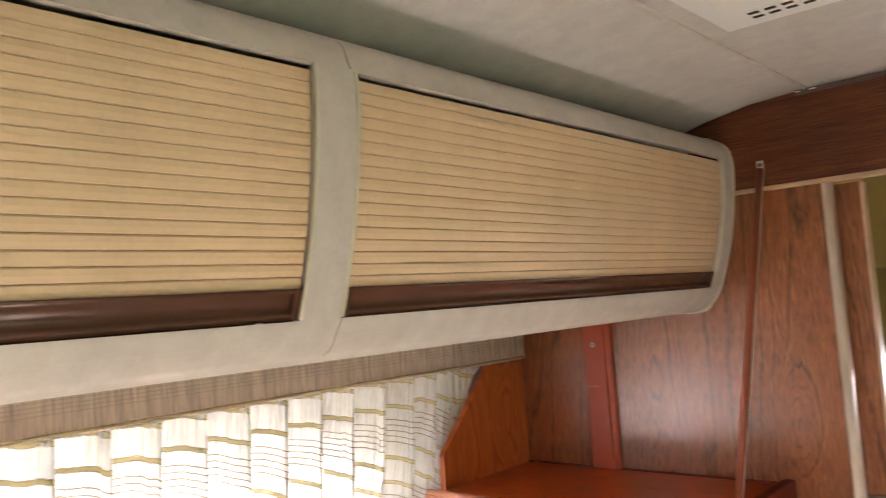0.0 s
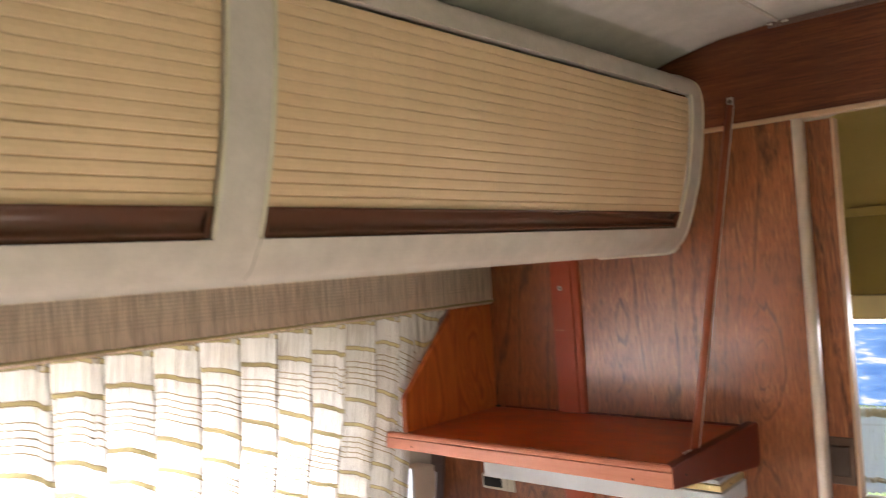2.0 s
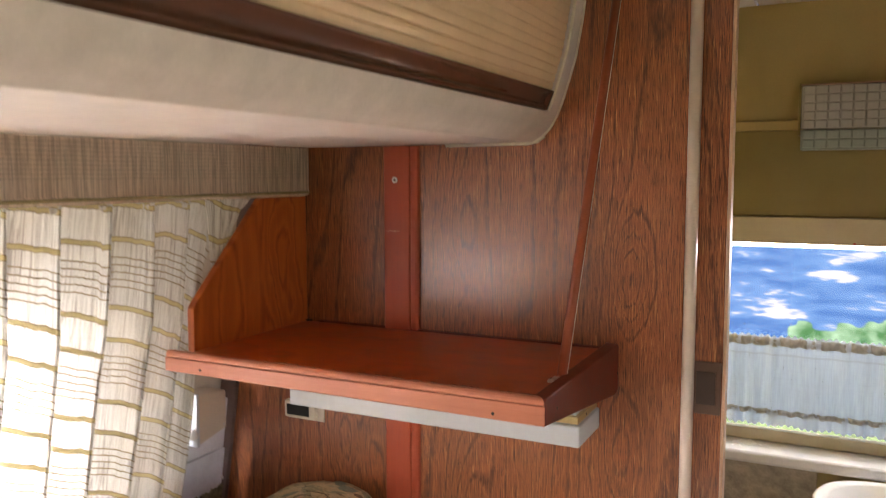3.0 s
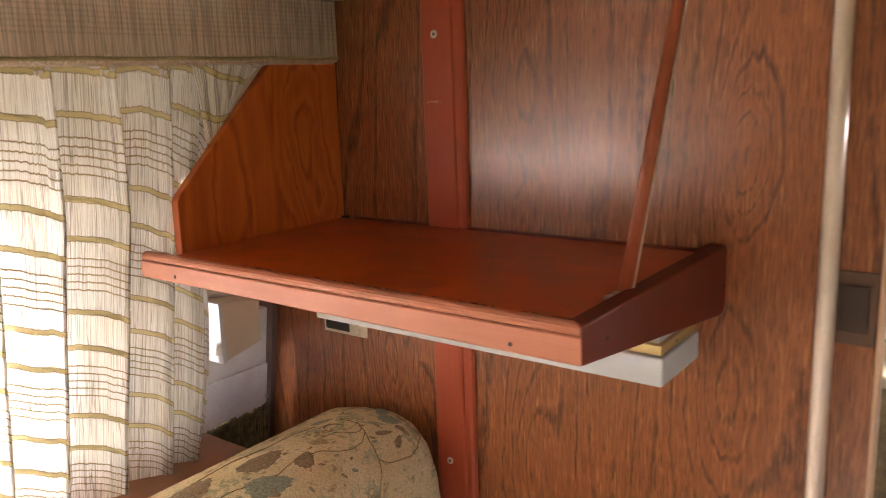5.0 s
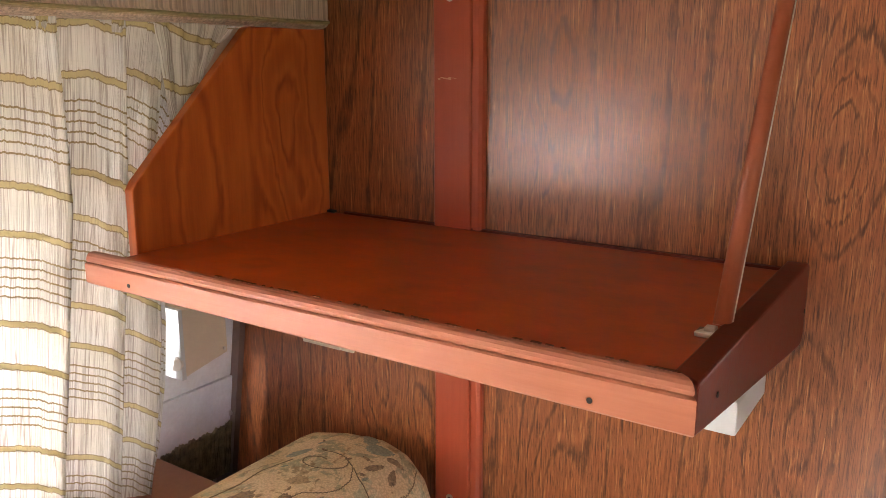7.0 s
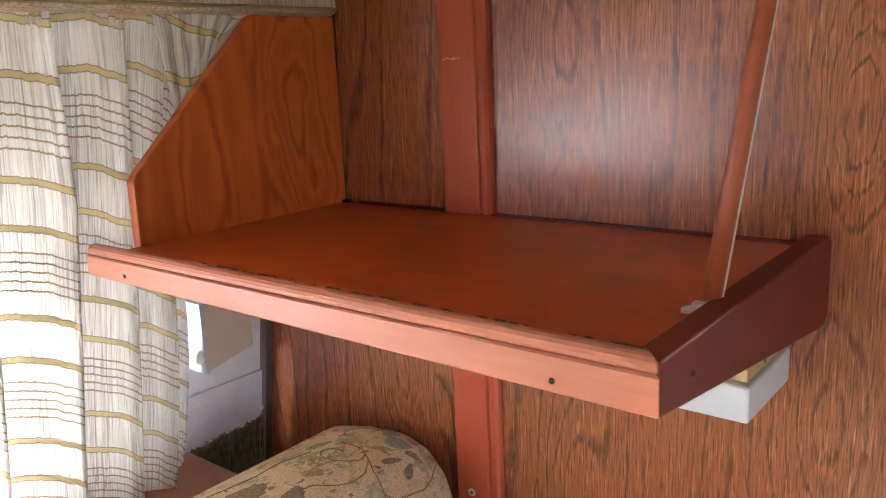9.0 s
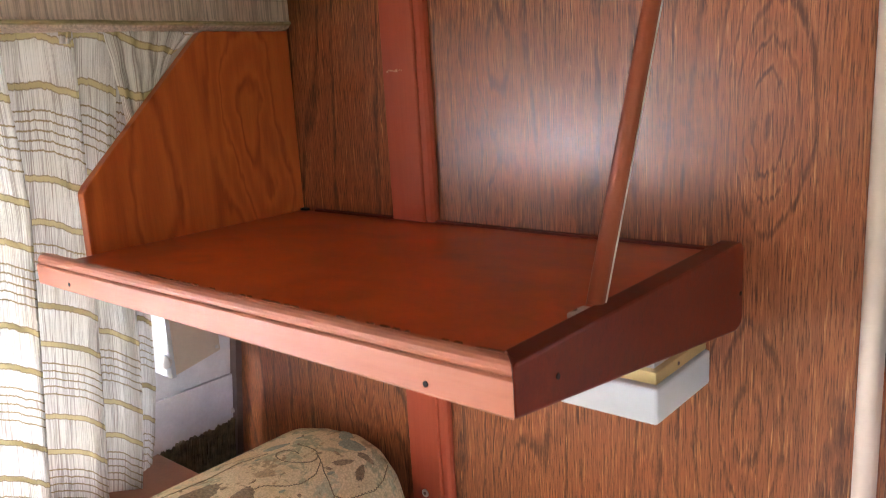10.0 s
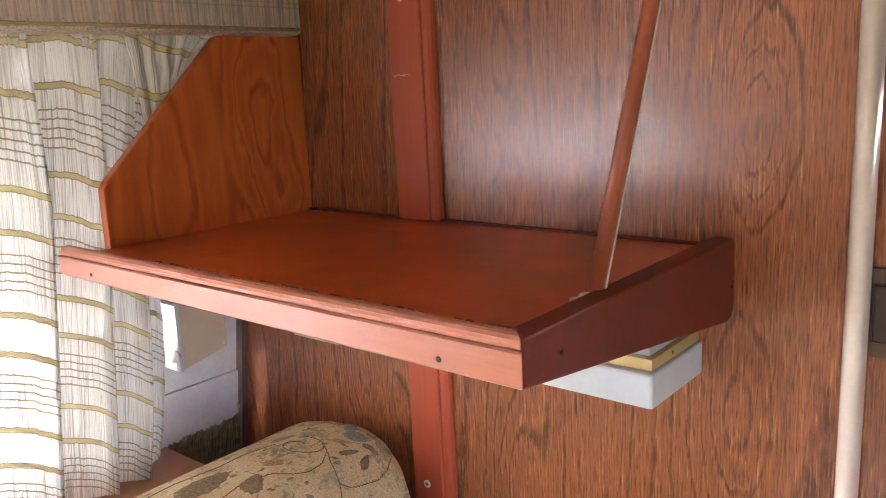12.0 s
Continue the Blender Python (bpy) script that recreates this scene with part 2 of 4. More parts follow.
def cloth(name, thread, gold, line, opacity, through_light, pattern=True, shade=0.45, crinkle=0.6):
    """Loose-woven slubby fabric with level gold bands and groups of fine lines; the open weave lets light through.
    The patterned cloth follows its own weave (UV, in metres), the plain one the place."""
    m, nt, b = mat(name, 0.9)
    out = nt.nodes["Material Output"]
    tc = nt.nodes.new("ShaderNodeTexCoord")
    sep = nt.nodes.new("ShaderNodeSeparateXYZ")
    weave_at = tc.outputs["UV" if pattern else "Object"]
    nt.links.new(weave_at, sep.inputs[0])

    def along(scale, shift=(0, 0, 0)):
        mp = nt.nodes.new("ShaderNodeMapping")
        mp.inputs["Scale"].default_value, mp.inputs["Location"].default_value = scale, shift
        nt.links.new(weave_at, mp.inputs["Vector"])
        return mp.outputs[0]

    if pattern:
        wob = noise_of(nt, along((13, 2, 1)), 1.0, 1.0)
        nervous = noise_of(nt, along((150, 9, 1)), 1.0, 2.0)
        z = maths(nt, "ADD", sep.outputs[1], maths(nt, "MULTIPLY_ADD", wob, 0.014, -0.007))
        z = maths(nt, "ADD", z, maths(nt, "MULTIPLY_ADD", nervous, 0.006, -0.003))
        slub = noise_of(nt, along((640, 14, 1)), 1.0, 3.0, 0.6)
        weft = noise_of(nt, along((16, 800, 1)), 1.0, 3.0, 0.6)
    else:
        wob = noise_of(nt, along((6, 15, 2)), 1.0, 1.0)
        z = maths(nt, "ADD", sep.outputs[2], maths(nt, "MULTIPLY_ADD", wob, 0.002, -0.001))
        slub = noise_of(nt, along((300, 330, 14)), 1.0, 3.0, 0.6)
        weft = noise_of(nt, along((14, 14, 900)), 1.0, 3.0, 0.6)
    col = ramp(nt, slub, [(0.34, tuple(c * shade for c in thread)), (0.50, thread), (0.75, tuple(min(1, c * 1.12) for c in thread))])
    col = blend(nt, maths(nt, "MULTIPLY", maths(nt, "GREATER_THAN", weft, 0.6), 0.16), col, tuple(c * 0.6 for c in thread))
    band = None
    if pattern:
        for scale, width, dark in ((105, 0.020, 0.75), (230, 0.032, 0.50)):
            wander = noise_of(nt, along((scale, 2.6, 1), (scale, 1.0, 0)), 1.0, 2.0, 0.5)
            gap = maths(nt, "ABSOLUTE", maths(nt, "SUBTRACT", wander, 0.5))
            strand = maths(nt, "SUBTRACT", 1.0, soft_step(nt, gap, width * 0.35, width))
            col = blend(nt, maths(nt, "MULTIPLY", strand, dark), col, tuple(c * 0.42 for c in (thread[0] * 1.1, thread[1], thread[2] * 0.95)))
        g = maths(nt, "MAXIMUM", stripes(nt, z, 0.165, 1.353, 0.0090), stripes(nt, z, 0.165, 1.243, 0.0090))
        core = maths(nt, "MAXIMUM", stripes(nt, z, 0.165, 1.353, 0.0062), stripes(nt, z, 0.165, 1.243, 0.0062))
        fine = None
        for k in range(5):
            st = stripes(nt, z, 0.165, 1.277 + 0.0118 * k, 0.0022)
            fine = st if fine is None else maths(nt, "MAXIMUM", fine, st)
        col = blend(nt, maths(nt, "MULTIPLY", g, maths(nt, "MULTIPLY_ADD", slub, 0.4, 0.6)), col, line)
        col = blend(nt, maths(nt, "MULTIPLY", core, maths(nt, "MULTIPLY_ADD", slub, 0.5, 0.55)), col, gold)
        col = blend(nt, maths(nt, "MULTIPLY", fine, 0.85), col, line)
        band = maths(nt, "MAXIMUM", g, fine)
    else:
        gather = noise_of(nt, along((230, 260, 9)), 1.0, 2.0, 0.5)
        col = blend(nt, maths(nt, "MULTIPLY", soft_step(nt, gather, 0.48, 0.58), crinkle), col, (thread[0] * 0.48, thread[1] * 0.41, thread[2] * 0.36))
        fine = None
        for k in range(9):
            s = stripes(nt, z, 0.5, 1.446 + 0.0065 * k, 0.0018)
            fine = s if fine is None else maths(nt, "MAXIMUM", fine, s)
        hem = stripes(nt, z, 0.5, 1.4155, 0.006)
        col = blend(nt, maths(nt, "MULTIPLY", fine, 0.24), col, tuple(c * 0.7 for c in gold))
        col = blend(nt, maths(nt, "MULTIPLY", hem, 0.6), col, gold)
        band = fine
    nt.links.new(col, b.inputs["Base Color"])
    b.inputs["Specular IOR Level"].default_value = 0.15
    bump(nt, b, maths(nt, "ADD", slub, maths(nt, "MULTIPLY", band, 0.6)), 0.5, 0.0015)
    if through_light <= 0:
        return m
    tr = nt.nodes.new("ShaderNodeBsdfTranslucent")
    nt.links.new(col, tr.inputs["Color"])
    mix1 = nt.nodes.new("ShaderNodeMixShader")
    nt.links.new(maths(nt, "MULTIPLY", maths(nt, "MULTIPLY_ADD", band, -0.85, 1.0), through_light), mix1.inputs[0])
    nt.links.new(b.outputs[0], mix1.inputs[1])
    nt.links.new(tr.outputs[0], mix1.inputs[2])
    holes = maths(nt, "LESS_THAN", slub, 0.5 - opacity)
    holes = maths(nt, "MULTIPLY", holes, maths(nt, "SUBTRACT", 1.0, maths(nt, "MULTIPLY", band, 0.9)))
    tp = nt.nodes.new("ShaderNodeBsdfTransparent")
    mix2 = nt.nodes.new("ShaderNodeMixShader")
    nt.links.new(holes, mix2.inputs[0])
    nt.links.new(mix1.outputs[0], mix2.inputs[1])
    nt.links.new(tp.outputs[0], mix2.inputs[2])
    nt.links.new(mix2.outputs[0], out.inputs["Surface"])
    return m


curtain_cloth = cloth("slub_curtain_cloth", (0.70, 0.685, 0.65), (0.62, 0.53, 0.28), (0.25, 0.175, 0.065), 0.155, 0.165, shade=0.74)
valance_cloth = cloth("beige_slub_valance_cloth", (0.90, 0.75, 0.63), (0.44, 0.35, 0.18), (0.2, 0.15, 0.1), 0.5, 0.0, pattern=False, shade=0.72, crinkle=0.45)
net_cloth = cloth("white_net_cloth", (0.80, 0.87, 0.95), (0.66, 0.70, 0.74), (0.7, 0.7, 0.7), 0.22, 0.50, pattern=False, shade=0.94, crinkle=0.06)


def tapestry():
    """Beige tapestry with olive, green and brown leaf patches and winding stems."""
    m, nt, b = mat("floral_tapestry", 0.9)
    b.inputs["Specular IOR Level"].default_value = 0.15
    v = coords(nt)
    ground = ramp(nt, noise_of(nt, v, 16, 4), [(0.3, (0.62, 0.485, 0.265)), (0.7, (0.76, 0.625, 0.38))])
    speck = noise_of(nt, v, 120, 3.0, 0.6, 0.4)
    leaf = noise_of(nt, v, 62, 3.0, 0.6, 0.6)
    c = ground
    for shift, scale, edge, colour, amount in (((0.31, 0.12, 0.4), 14.0, 0.56, (0.30, 0.31, 0.19), 0.8), ((2.3, 1.1, 0.2), 12.0, 0.58, (0.40, 0.42, 0.27), 0.75), ((1.3, 4.1, 2.2), 13.0, 0.60, (0.30, 0.20, 0.10), 0.8)):
        patch = soft_step(nt, noise_of(nt, coords(nt, shift=shift), scale, 3.0, 0.55, 0.8), edge, edge + 0.03)
        torn = soft_step(nt, maths(nt, "MULTIPLY_ADD", speck, 0.5, maths(nt, "MULTIPLY", leaf, 0.5)), 0.44, 0.52)
        c = blend(nt, maths(nt, "MULTIPLY", maths(nt, "MULTIPLY", patch, torn), amount), c, colour)
    c = blend(nt, maths(nt, "MULTIPLY", soft_step(nt, leaf, 0.62, 0.68), 0.6), c, (0.16, 0.12, 0.06))
    dots = node(nt, "ShaderNodeTexVoronoi", Scale=330.0)
    nt.links.new(v, dots.inputs["Vector"])
    c = blend(nt, maths(nt, "MULTIPLY", soft_step(nt, dots.outputs["Distance"], 0.40, 0.62), 0.28), c, (0.22, 0.17, 0.09))
    nt.links.new(c, b.inputs["Base Color"])
    weave = noise_of(nt, v, 700, 2)
    bump(nt, b, maths(nt, "ADD", weave, maths(nt, "MULTIPLY", dots.outputs["Distance"], 0.6)), 0.5, 0.0012)
    return m


tapestry_m = tapestry()


def glass_material():
    m, nt, b = mat("window_glass", 0.02)
    b.inputs["Transmission Weight"].default_value = 1.0
    b.inputs["IOR"].default_value = 1.45
    return m


glass = glass_material()


def diffuser_material():
    m, nt, b = mat("frosted_prismatic_diffuser", 0.25)
    b.inputs["Base Color"].default_value = (0.62, 0.60, 0.53, 1)
    b.inputs["Transmission Weight"].default_value = 0.25
    chk = node(nt, "ShaderNodeTexVoronoi", Scale=60.0)
    nt.links.new(coords(nt, (1, 1, 1)), chk.inputs["Vector"])
    bump(nt, b, chk.outputs["Distance"], 0.2, 0.002)
    return m


diffuser_m = diffuser_material()


def distance_material():
    """Bright blurred garden far outside the washroom window."""
    m, nt, b = mat("bright_garden_distance", 0.9)
    out = nt.nodes["Material Output"]
    em = nt.nodes.new("ShaderNodeEmission")
    v = coords(nt, (1.0, 1, 4.2))
    n = noise_of(nt, v, 1.7, 3.0, 0.55)
    c = ramp(nt, n, [(0.36, (0.10, 0.27, 0.66)), (0.56, (0.21, 0.44, 0.85)), (0.63, (0.95, 0.98, 1.0))])
    sep = nt.nodes.new("ShaderNodeSeparateXYZ")
    tc = nt.nodes.new("ShaderNodeTexCoord")
    nt.links.new(tc.outputs["Object"], sep.inputs[0])
    green = ramp(nt, noise_of(nt, coords(nt, (1, 1, 1)), 3.0, 4.0), [(0.4, (0.10, 0.32, 0.12)), (0.62, (0.55, 0.9, 0.6))])
    edge = maths(nt, "ADD", sep.outputs[2], maths(nt, "MULTIPLY", noise_of(nt, coords(nt), 0.9, 3.0), -1.6))
    edge = maths(nt, "SUBTRACT", edge, maths(nt, "MULTIPLY", sep.outputs[0], 0.35))
    c = blend(nt, maths(nt, "LESS_THAN", edge, -1.55), c, green)
    nt.links.new(c, em.inputs[0])
    em.inputs[1].default_value = 0.17
    nt.links.new(em.outputs[0], out.inputs["Surface"])
    return m


distance_m = distance_material()


# ---- building helpers ----
def mesh_of(name, bm, material, smooth=False):
    me = bpy.data.meshes.new(name)
    bmesh.ops.recalc_face_normals(bm, faces=bm.faces)
    bm.to_mesh(me)
    bm.free()
    me.materials.append(material)
    if smooth:
        for p in me.polygons:
            p.use_smooth = True
    return me


def part(name, bm, material, parent, label="", smooth=False):
    """One mesh in world coordinates, as a child of parent."""
    ob = new(name, mesh_of(name, bm, material, smooth))
    ob.parent = parent
    if parent.type == "EMPTY":
        ob.matrix_parent_inverse = parent.matrix_basis.inverted()
    return tagged(ob, label)


def thing(name, at, label, category, group="", kind=""):
    ob = new(name)
    ob.matrix_basis = Matrix.Translation(at)
    ob.empty_display_size = 0.05
    return tagged(ob, label, category, group, kind)


def solid(name, bm, material, label, category="", kind="structure", smooth=False):
    ob = new(name, mesh_of(name, bm, material, smooth))
    return tagged(ob, label, category, "", kind)


def add_box(bm, x0, x1, y0, y1, z0, z1, bevel=0.0, segments=2):
    r = bmesh.ops.create_cube(bm, size=1.0, matrix=Matrix.LocRotScale(((x0 + x1) / 2, (y0 + y1) / 2, (z0 + z1) / 2), None, (x1 - x0, y1 - y0, z1 - z0)))
    if bevel:
        edges = list({e for v in r["verts"] for e in v.link_edges})
        bmesh.ops.bevel(bm, geom=edges, offset=bevel, segments=segments, affect="EDGES", profile=0.5)
    return bm


def box(*a, **k):
    return add_box(bmesh.new(), *a, **k)


def prism(points, axis, a, b, bevel=0.0):
    """A closed outline, extruded along axis from a to b. points: the two other coordinates, in x, y, z order."""
    bm = bmesh.new()

    def at(p, c):
        q = list(p)
        q.insert("xyz".index(axis), c)
        return bm.verts.new(q)

    lo, hi = [at(p, a) for p in points], [at(p, b) for p in points]
    n = len(points)
    bm.faces.new(lo)
    bm.faces.new(hi)
    for i in range(n):
        bm.faces.new((lo[i], lo[(i + 1) % n], hi[(i + 1) % n], hi[i]))
    if bevel:
        bmesh.ops.recalc_face_normals(bm, faces=bm.faces)
        bmesh.ops.bevel(bm, geom=list(bm.edges), offset=bevel, segments=2, affect="EDGES", profile=0.5)
    return bm


def tube(points, radius, sides=10, bm=None, flat=1.0):
    """A round bar along the points."""
    bm = bm or bmesh.new()
    pts = [Vector(p) for p in points]
    rings = []
    for i, p in enumerate(pts):
        d = (pts[min(i + 1, len(pts) - 1)] - pts[max(i - 1, 0)]).normalized()
        u = d.cross(Vector((0.31, 0.2, 0.93)) if abs(d.z) < 0.9 else Vector((0, 1, 0))).normalized()
        w = d.cross(u)
        rings.append([bm.verts.new(p + u * radius * math.cos(a) + w * radius * flat * math.sin(a)) for a in [2 * math.pi * k / sides for k in range(sides)]])
    for r, s in zip(rings, rings[1:]):
        for k in range(sides):
            bm.faces.new((r[k], r[(k + 1) % sides], s[(k + 1) % sides], s[k]))
    bm.faces.new(rings[0])
    bm.faces.new(rings[-1])
    return bm


def disc(centre, direction, radius, depth, sides=20, bm=None):
    c, d = Vector(centre), Vector(direction).normalized()
    return tube([c - d * depth * 0.5, c + d * depth * 0.5], radius, sides, bm)


def sheet(rows, bm=None):
    bm = bm or bmesh.new()
    grid = [[bm.verts.new(p) for p in r] for r in rows]
    for r, s in zip(grid, grid[1:]):
        for i in range(len(r) - 1):
            bm.faces.new((r[i], r[i + 1], s[i + 1], s[i]))
    return bm


def lerp(table, x):
    return float(np.interp(x, [a for a, b in table], [b for a, b in table]))


# ---- the large structure ----
def wall_x(z):
    """Inner face of the side wall, which leans out towards its foot."""
    return -0.20 - 0.155 * (1.42 - z)


def roof_z(x):
    d = 0.72 - x
    return max(1.58, 1.942 - 0.60 * d * d) if d > 0 else 1.942


def side_wall_piece(bm, y0, y1, z0, z1):
    v = []
    for y in (y0, y1):
        for z in (z0, z1):
            for off in (0.0, -0.03):
                v.append(bm.verts.new((wall_x(z) + off, y, z)))
    for f in ((0, 2, 3, 1), (4, 5, 7, 6), (0, 1, 5, 4), (2, 6, 7, 3), (0, 4, 6, 2), (1, 3, 7, 5)):
        bm.faces.new([v[i] for i in f])


# Floor is out of view; its paleness is added to throw sunlight upward.
solid("floor", box(-0.55, 1.90, -3.25, 1.24, -0.04, 0.0), floor_vinyl, "unseen caravan floor, made pale to bounce sunlight up")
bm = bmesh.new()
add_box(bm, -60, 60, -60, 60, -0.62, -0.55)
solid("ground", bm, grass_m, "green lawn round the caravan")
bm = bmesh.new()
for y0, y1, z0, z1 in ((-3.2, 0.0, 0.0, 0.80), (-3.2, 0.0, 1.22, 1.62), (-3.2, -1.80, 0.80, 1.22), (-0.41, 0.0, 0.80, 1.22)):
    side_wall_piece(bm, y0, y1, z0, z1)
solid("wall_west", bm, wall_vinyl, "cream lined caravan side wall with wide window")
bm = bmesh.new()
for a in ((1.85, 1.89, -3.2, 1.24, 0.0, 0.85), (1.85, 1.89, -3.2, 1.24, 1.45, 1.99), (1.85, 1.89, -3.2, -2.28, 0.85, 1.45), (1.85, 1.89, -0.82, 1.24, 0.85, 1.45)):
    add_box(bm, *a)
solid("wall_east", bm, wall_vinyl, "cream lined caravan side wall with window")
solid("wall_south", box(-0.45, 1.85, -3.24, -3.2, 0.0, 1.99), wall_vinyl, "cream lined caravan end wall")

# curved ceiling in two boards that meet in a thin seam
xs = [-0.30 + 0.03 * i for i in range(34)] + [0.7165]
for name, cols, lift in (("ceiling_outer", xs, 0.0), ("ceiling", [0.7225, 0.9, 1.2, 1.5, 1.86], 0.0015)):
    low = [(x, roof_z(x) + lift) for x in cols]
    bm = sheet([[(x, y, z + up) for x, z in low] for y in np.linspace(-3.22, 1.24, 20) for up in (0.0,)])
    bmesh.ops.recalc_face_normals(bm, faces=bm.faces)
    top = bmesh.ops.extrude_face_region(bm, geom=list(bm.faces))
    for v in [g for g in top["geom"] if isinstance(g, bmesh.types.BMVert)]:
        v.co.z += 0.02
    solid(name, bm, ceiling_vinyl, "mottled grey-beige vinyl ceiling board", smooth=False)
solid("ceiling_seam_strip", prism([(0.7150, 1.9435), (0.7150, 1.9395), (0.7175, 1.9375), (0.7205, 1.9375), (0.7230, 1.9395), (0.7230, 1.9435)], "y", -3.2, -0.012), frame_grey, "thin vinyl cover strip over the ceiling joint")
solid("roof_shell", box(-0.60, 1.92, -3.30, 1.30, 2.0, 2.03), shell_paint, "white caravan roof skin")

# partition with the doorway beside it
solid("wall_partition", box(-0.335, 0.728, 0.0, 0.022, 0.0, 1.7535), veneer, "walnut veneer partition wall with vertical grain")
header = thing("wall_header", (0.8, 0, 1.76), "walnut veneer header over the doorway, level grain", "wall", kind="structure")
pts = [(-0.33, 1.7545), (1.85, 1.7545)] + [(x, roof_z(x) - 0.001) for x in (1.85, 1.0, 0.72, 0.6, 0.5, 0.4, 0.3, 0.2, 0.1, 0.0, -0.10, -0.33)]
part("board", prism(pts, "y", -0.003, 0.022), header_wood, header)
part("edging", prism([(-0.006, 1.7500), (-0.0045, 1.7480), (0.020, 1.7480), (0.020, 1.7555), (-0.0045, 1.7575), (-0.006, 1.7555)], "x", 0.50, 1.845), tan_trim, header, "thin tan edging along the lower edge")
part("ceiling_edging", prism([(-0.009, 1.931), (-0.003, 1.931), (-0.003, 1.9405), (-0.009, 1.9405)], "x", 0.70, 1.845), brown_metal, header, "dark edging against the ceiling")
solid("wall_partition_east", box(1.45, 1.85, 0.0, 0.022, 0.0, 1.7475), veneer, "walnut veneer partition beyond the doorway")
profile = [(0.7285, 0.0215)] + [(0.737 - 0.0085 * math.cos(math.pi * k / 12), -0.001 - 0.0095 * math.sin(math.pi * k / 12)) for k in range(13)] + [(0.7455, 0.0215)]
solid("trim_doorway", prism(profile, "z", 0.002, 1.747), beige_trim, "beige rounded plastic moulding up the doorway edge", smooth=True)

door = thing("door_sliding", (0.70, 0.045, 0.0), "walnut sliding door slid into the partition", "door", kind="structure")
part("panel", box(0.35, 0.7895, 0.030, 0.055, 0.004, 1.744), veneer, door)
part("edge_strip", box(0.790, 0.7955, 0.027, 0.058, 0.004, 1.744, bevel=0.0015), tan_trim, door, "tan edge strip")
pull = part("flush_pull", prism([(0.740, 1.046), (0.788, 1.046), (0.788, 1.136), (0.740, 1.136)], "y", 0.0265, 0.0305, bevel=0.001), bronze, door, "bronze flush pull")
# Raised plate; the shade of a recess is put into its dark colour.
part("recess", box(0.7485, 0.7795, 0.0245, 0.0268, 1.063, 1.119, bevel=0.001), plain("pull_recess_shade", (0.055, 0.032, 0.022), 0.5), pull)
part("rim", tube([(0.7475, 0.0255, 1.062), (0.7805, 0.0255, 1.062), (0.7805, 0.0255, 1.120), (0.7475, 0.0255, 1.120), (0.7475, 0.0255, 1.062)], 0.0013, 6), bronze, pull)

# window in the side wall, behind the curtain
win = thing("window_1", (-0.3, -1.1, 0.8), "caravan side window with brown frame, very bright daylight", "window", kind="structure")
frame_bm = bmesh.new()
for y0, y1, z0, z1 in ((-1.799, -0.411, 0.801, 0.825), (-1.799, -0.411, 1.195, 1.219), (-1.799, -1.772, 0.825, 1.195), (-0.438, -0.411, 0.825, 1.195)):
    side_wall_piece(frame_bm, y0, y1, z0, z1)
part("window_frame", frame_bm, brown_metal, win)
bm = bmesh.new()
side_wall_piece(bm, -1.772, -0.438, 0.825, 1.195)
for v in bm.verts:
    v.co.x = wall_x(v.co.z) - (0.013 if v.co.x > wall_x(v.co.z) - 0.01 else 0.017)
pane = part("pane", bm, glass, win)
pane.visible_shadow = False

# what shows behind the curtain's end: lining board, sealant, profile, stay
bm = bmesh.new()
side_wall_piece(bm, -0.30, -0.012, 0.742, 0.845)
for v in bm.verts:
    v.co.x += 0.034 if v.co.x > wall_x(v.co.z) - 0.01 else 0.032
solid("lining_board", bm, grey_board, "pale grey lining board on the side wall")
bm = bmesh.new()
side_wall_piece(bm, -0.30, -0.012, 0.8465, 0.96)
for v in bm.verts:
    v.co.x += 0.029 if v.co.x > wall_x(v.co.z) - 0.01 else 0.027
solid("lining_board_upper", bm, grey_board, "pale grey upper lining board, set back a little")
bm = bmesh.new()
rng = random.Random(4)
rows = []
for i in range(160):
    y = -0.32 + 0.308 * i / 159
    h = 0.740 + 0.007 * rng.random() + 0.010 * noise.noise((y * 45, 0, 3)) + 0.014 * (i / 159)
    rows.append([(wall_x(z) + 0.036 + 0.006 * rng.random(), y, z) for z in (0.66, 0.69, 0.72, h)] + [(wall_x(h) + 0.003, y, h + 0.004)])
solid("sealant_strip", sheet(rows, bm), mould, "crumbling dark mossy sealant along the wall foot")
bm = bmesh.new()
for o, wd, dp in ((0.003, 0.020, 0.010), (0.024, 0.022, 0.013)):
    v = []
    for z in (0.45, 1.41):
        for dx in (o, o + wd):
            for y in (-0.001, -dp):
                v.append(bm.verts.new((wall_x(z) + dx, y, z)))
    for f in ((0, 1, 3, 2), (4, 6, 7, 5), (0, 4, 5, 1), (2, 3, 7, 6), (0, 2, 6, 4), (1, 5, 7, 3)):
        bm.faces.new([v[i] for i in f])
corner = solid("trim_corner", bm, brown_metal, "brown metal corner profile between wall and partition")
part("screw", disc((wall_x(0.775) + 0.034, -0.0150, 0.775), (0, 1, 0), 0.0050, 0.0040, 12), steel, corner, "small steel screw")
stay = thing("window_stay", (-0.23, -0.09, 0.89), "cream and white plastic window stay bracket by the curtain", "bracket")
part("housing", prism([(-0.146, 0.897), (-0.062, 0.914), (-0.062, 0.995), (-0.146, 1.005)], "x", -0.262, -0.205, bevel=0.002), cream_block, stay)
part("front_plate", box(-0.262, -0.196, -0.1585, -0.1505, 0.898, 1.008, bevel=0.001), white_plastic, stay, "white front plate")
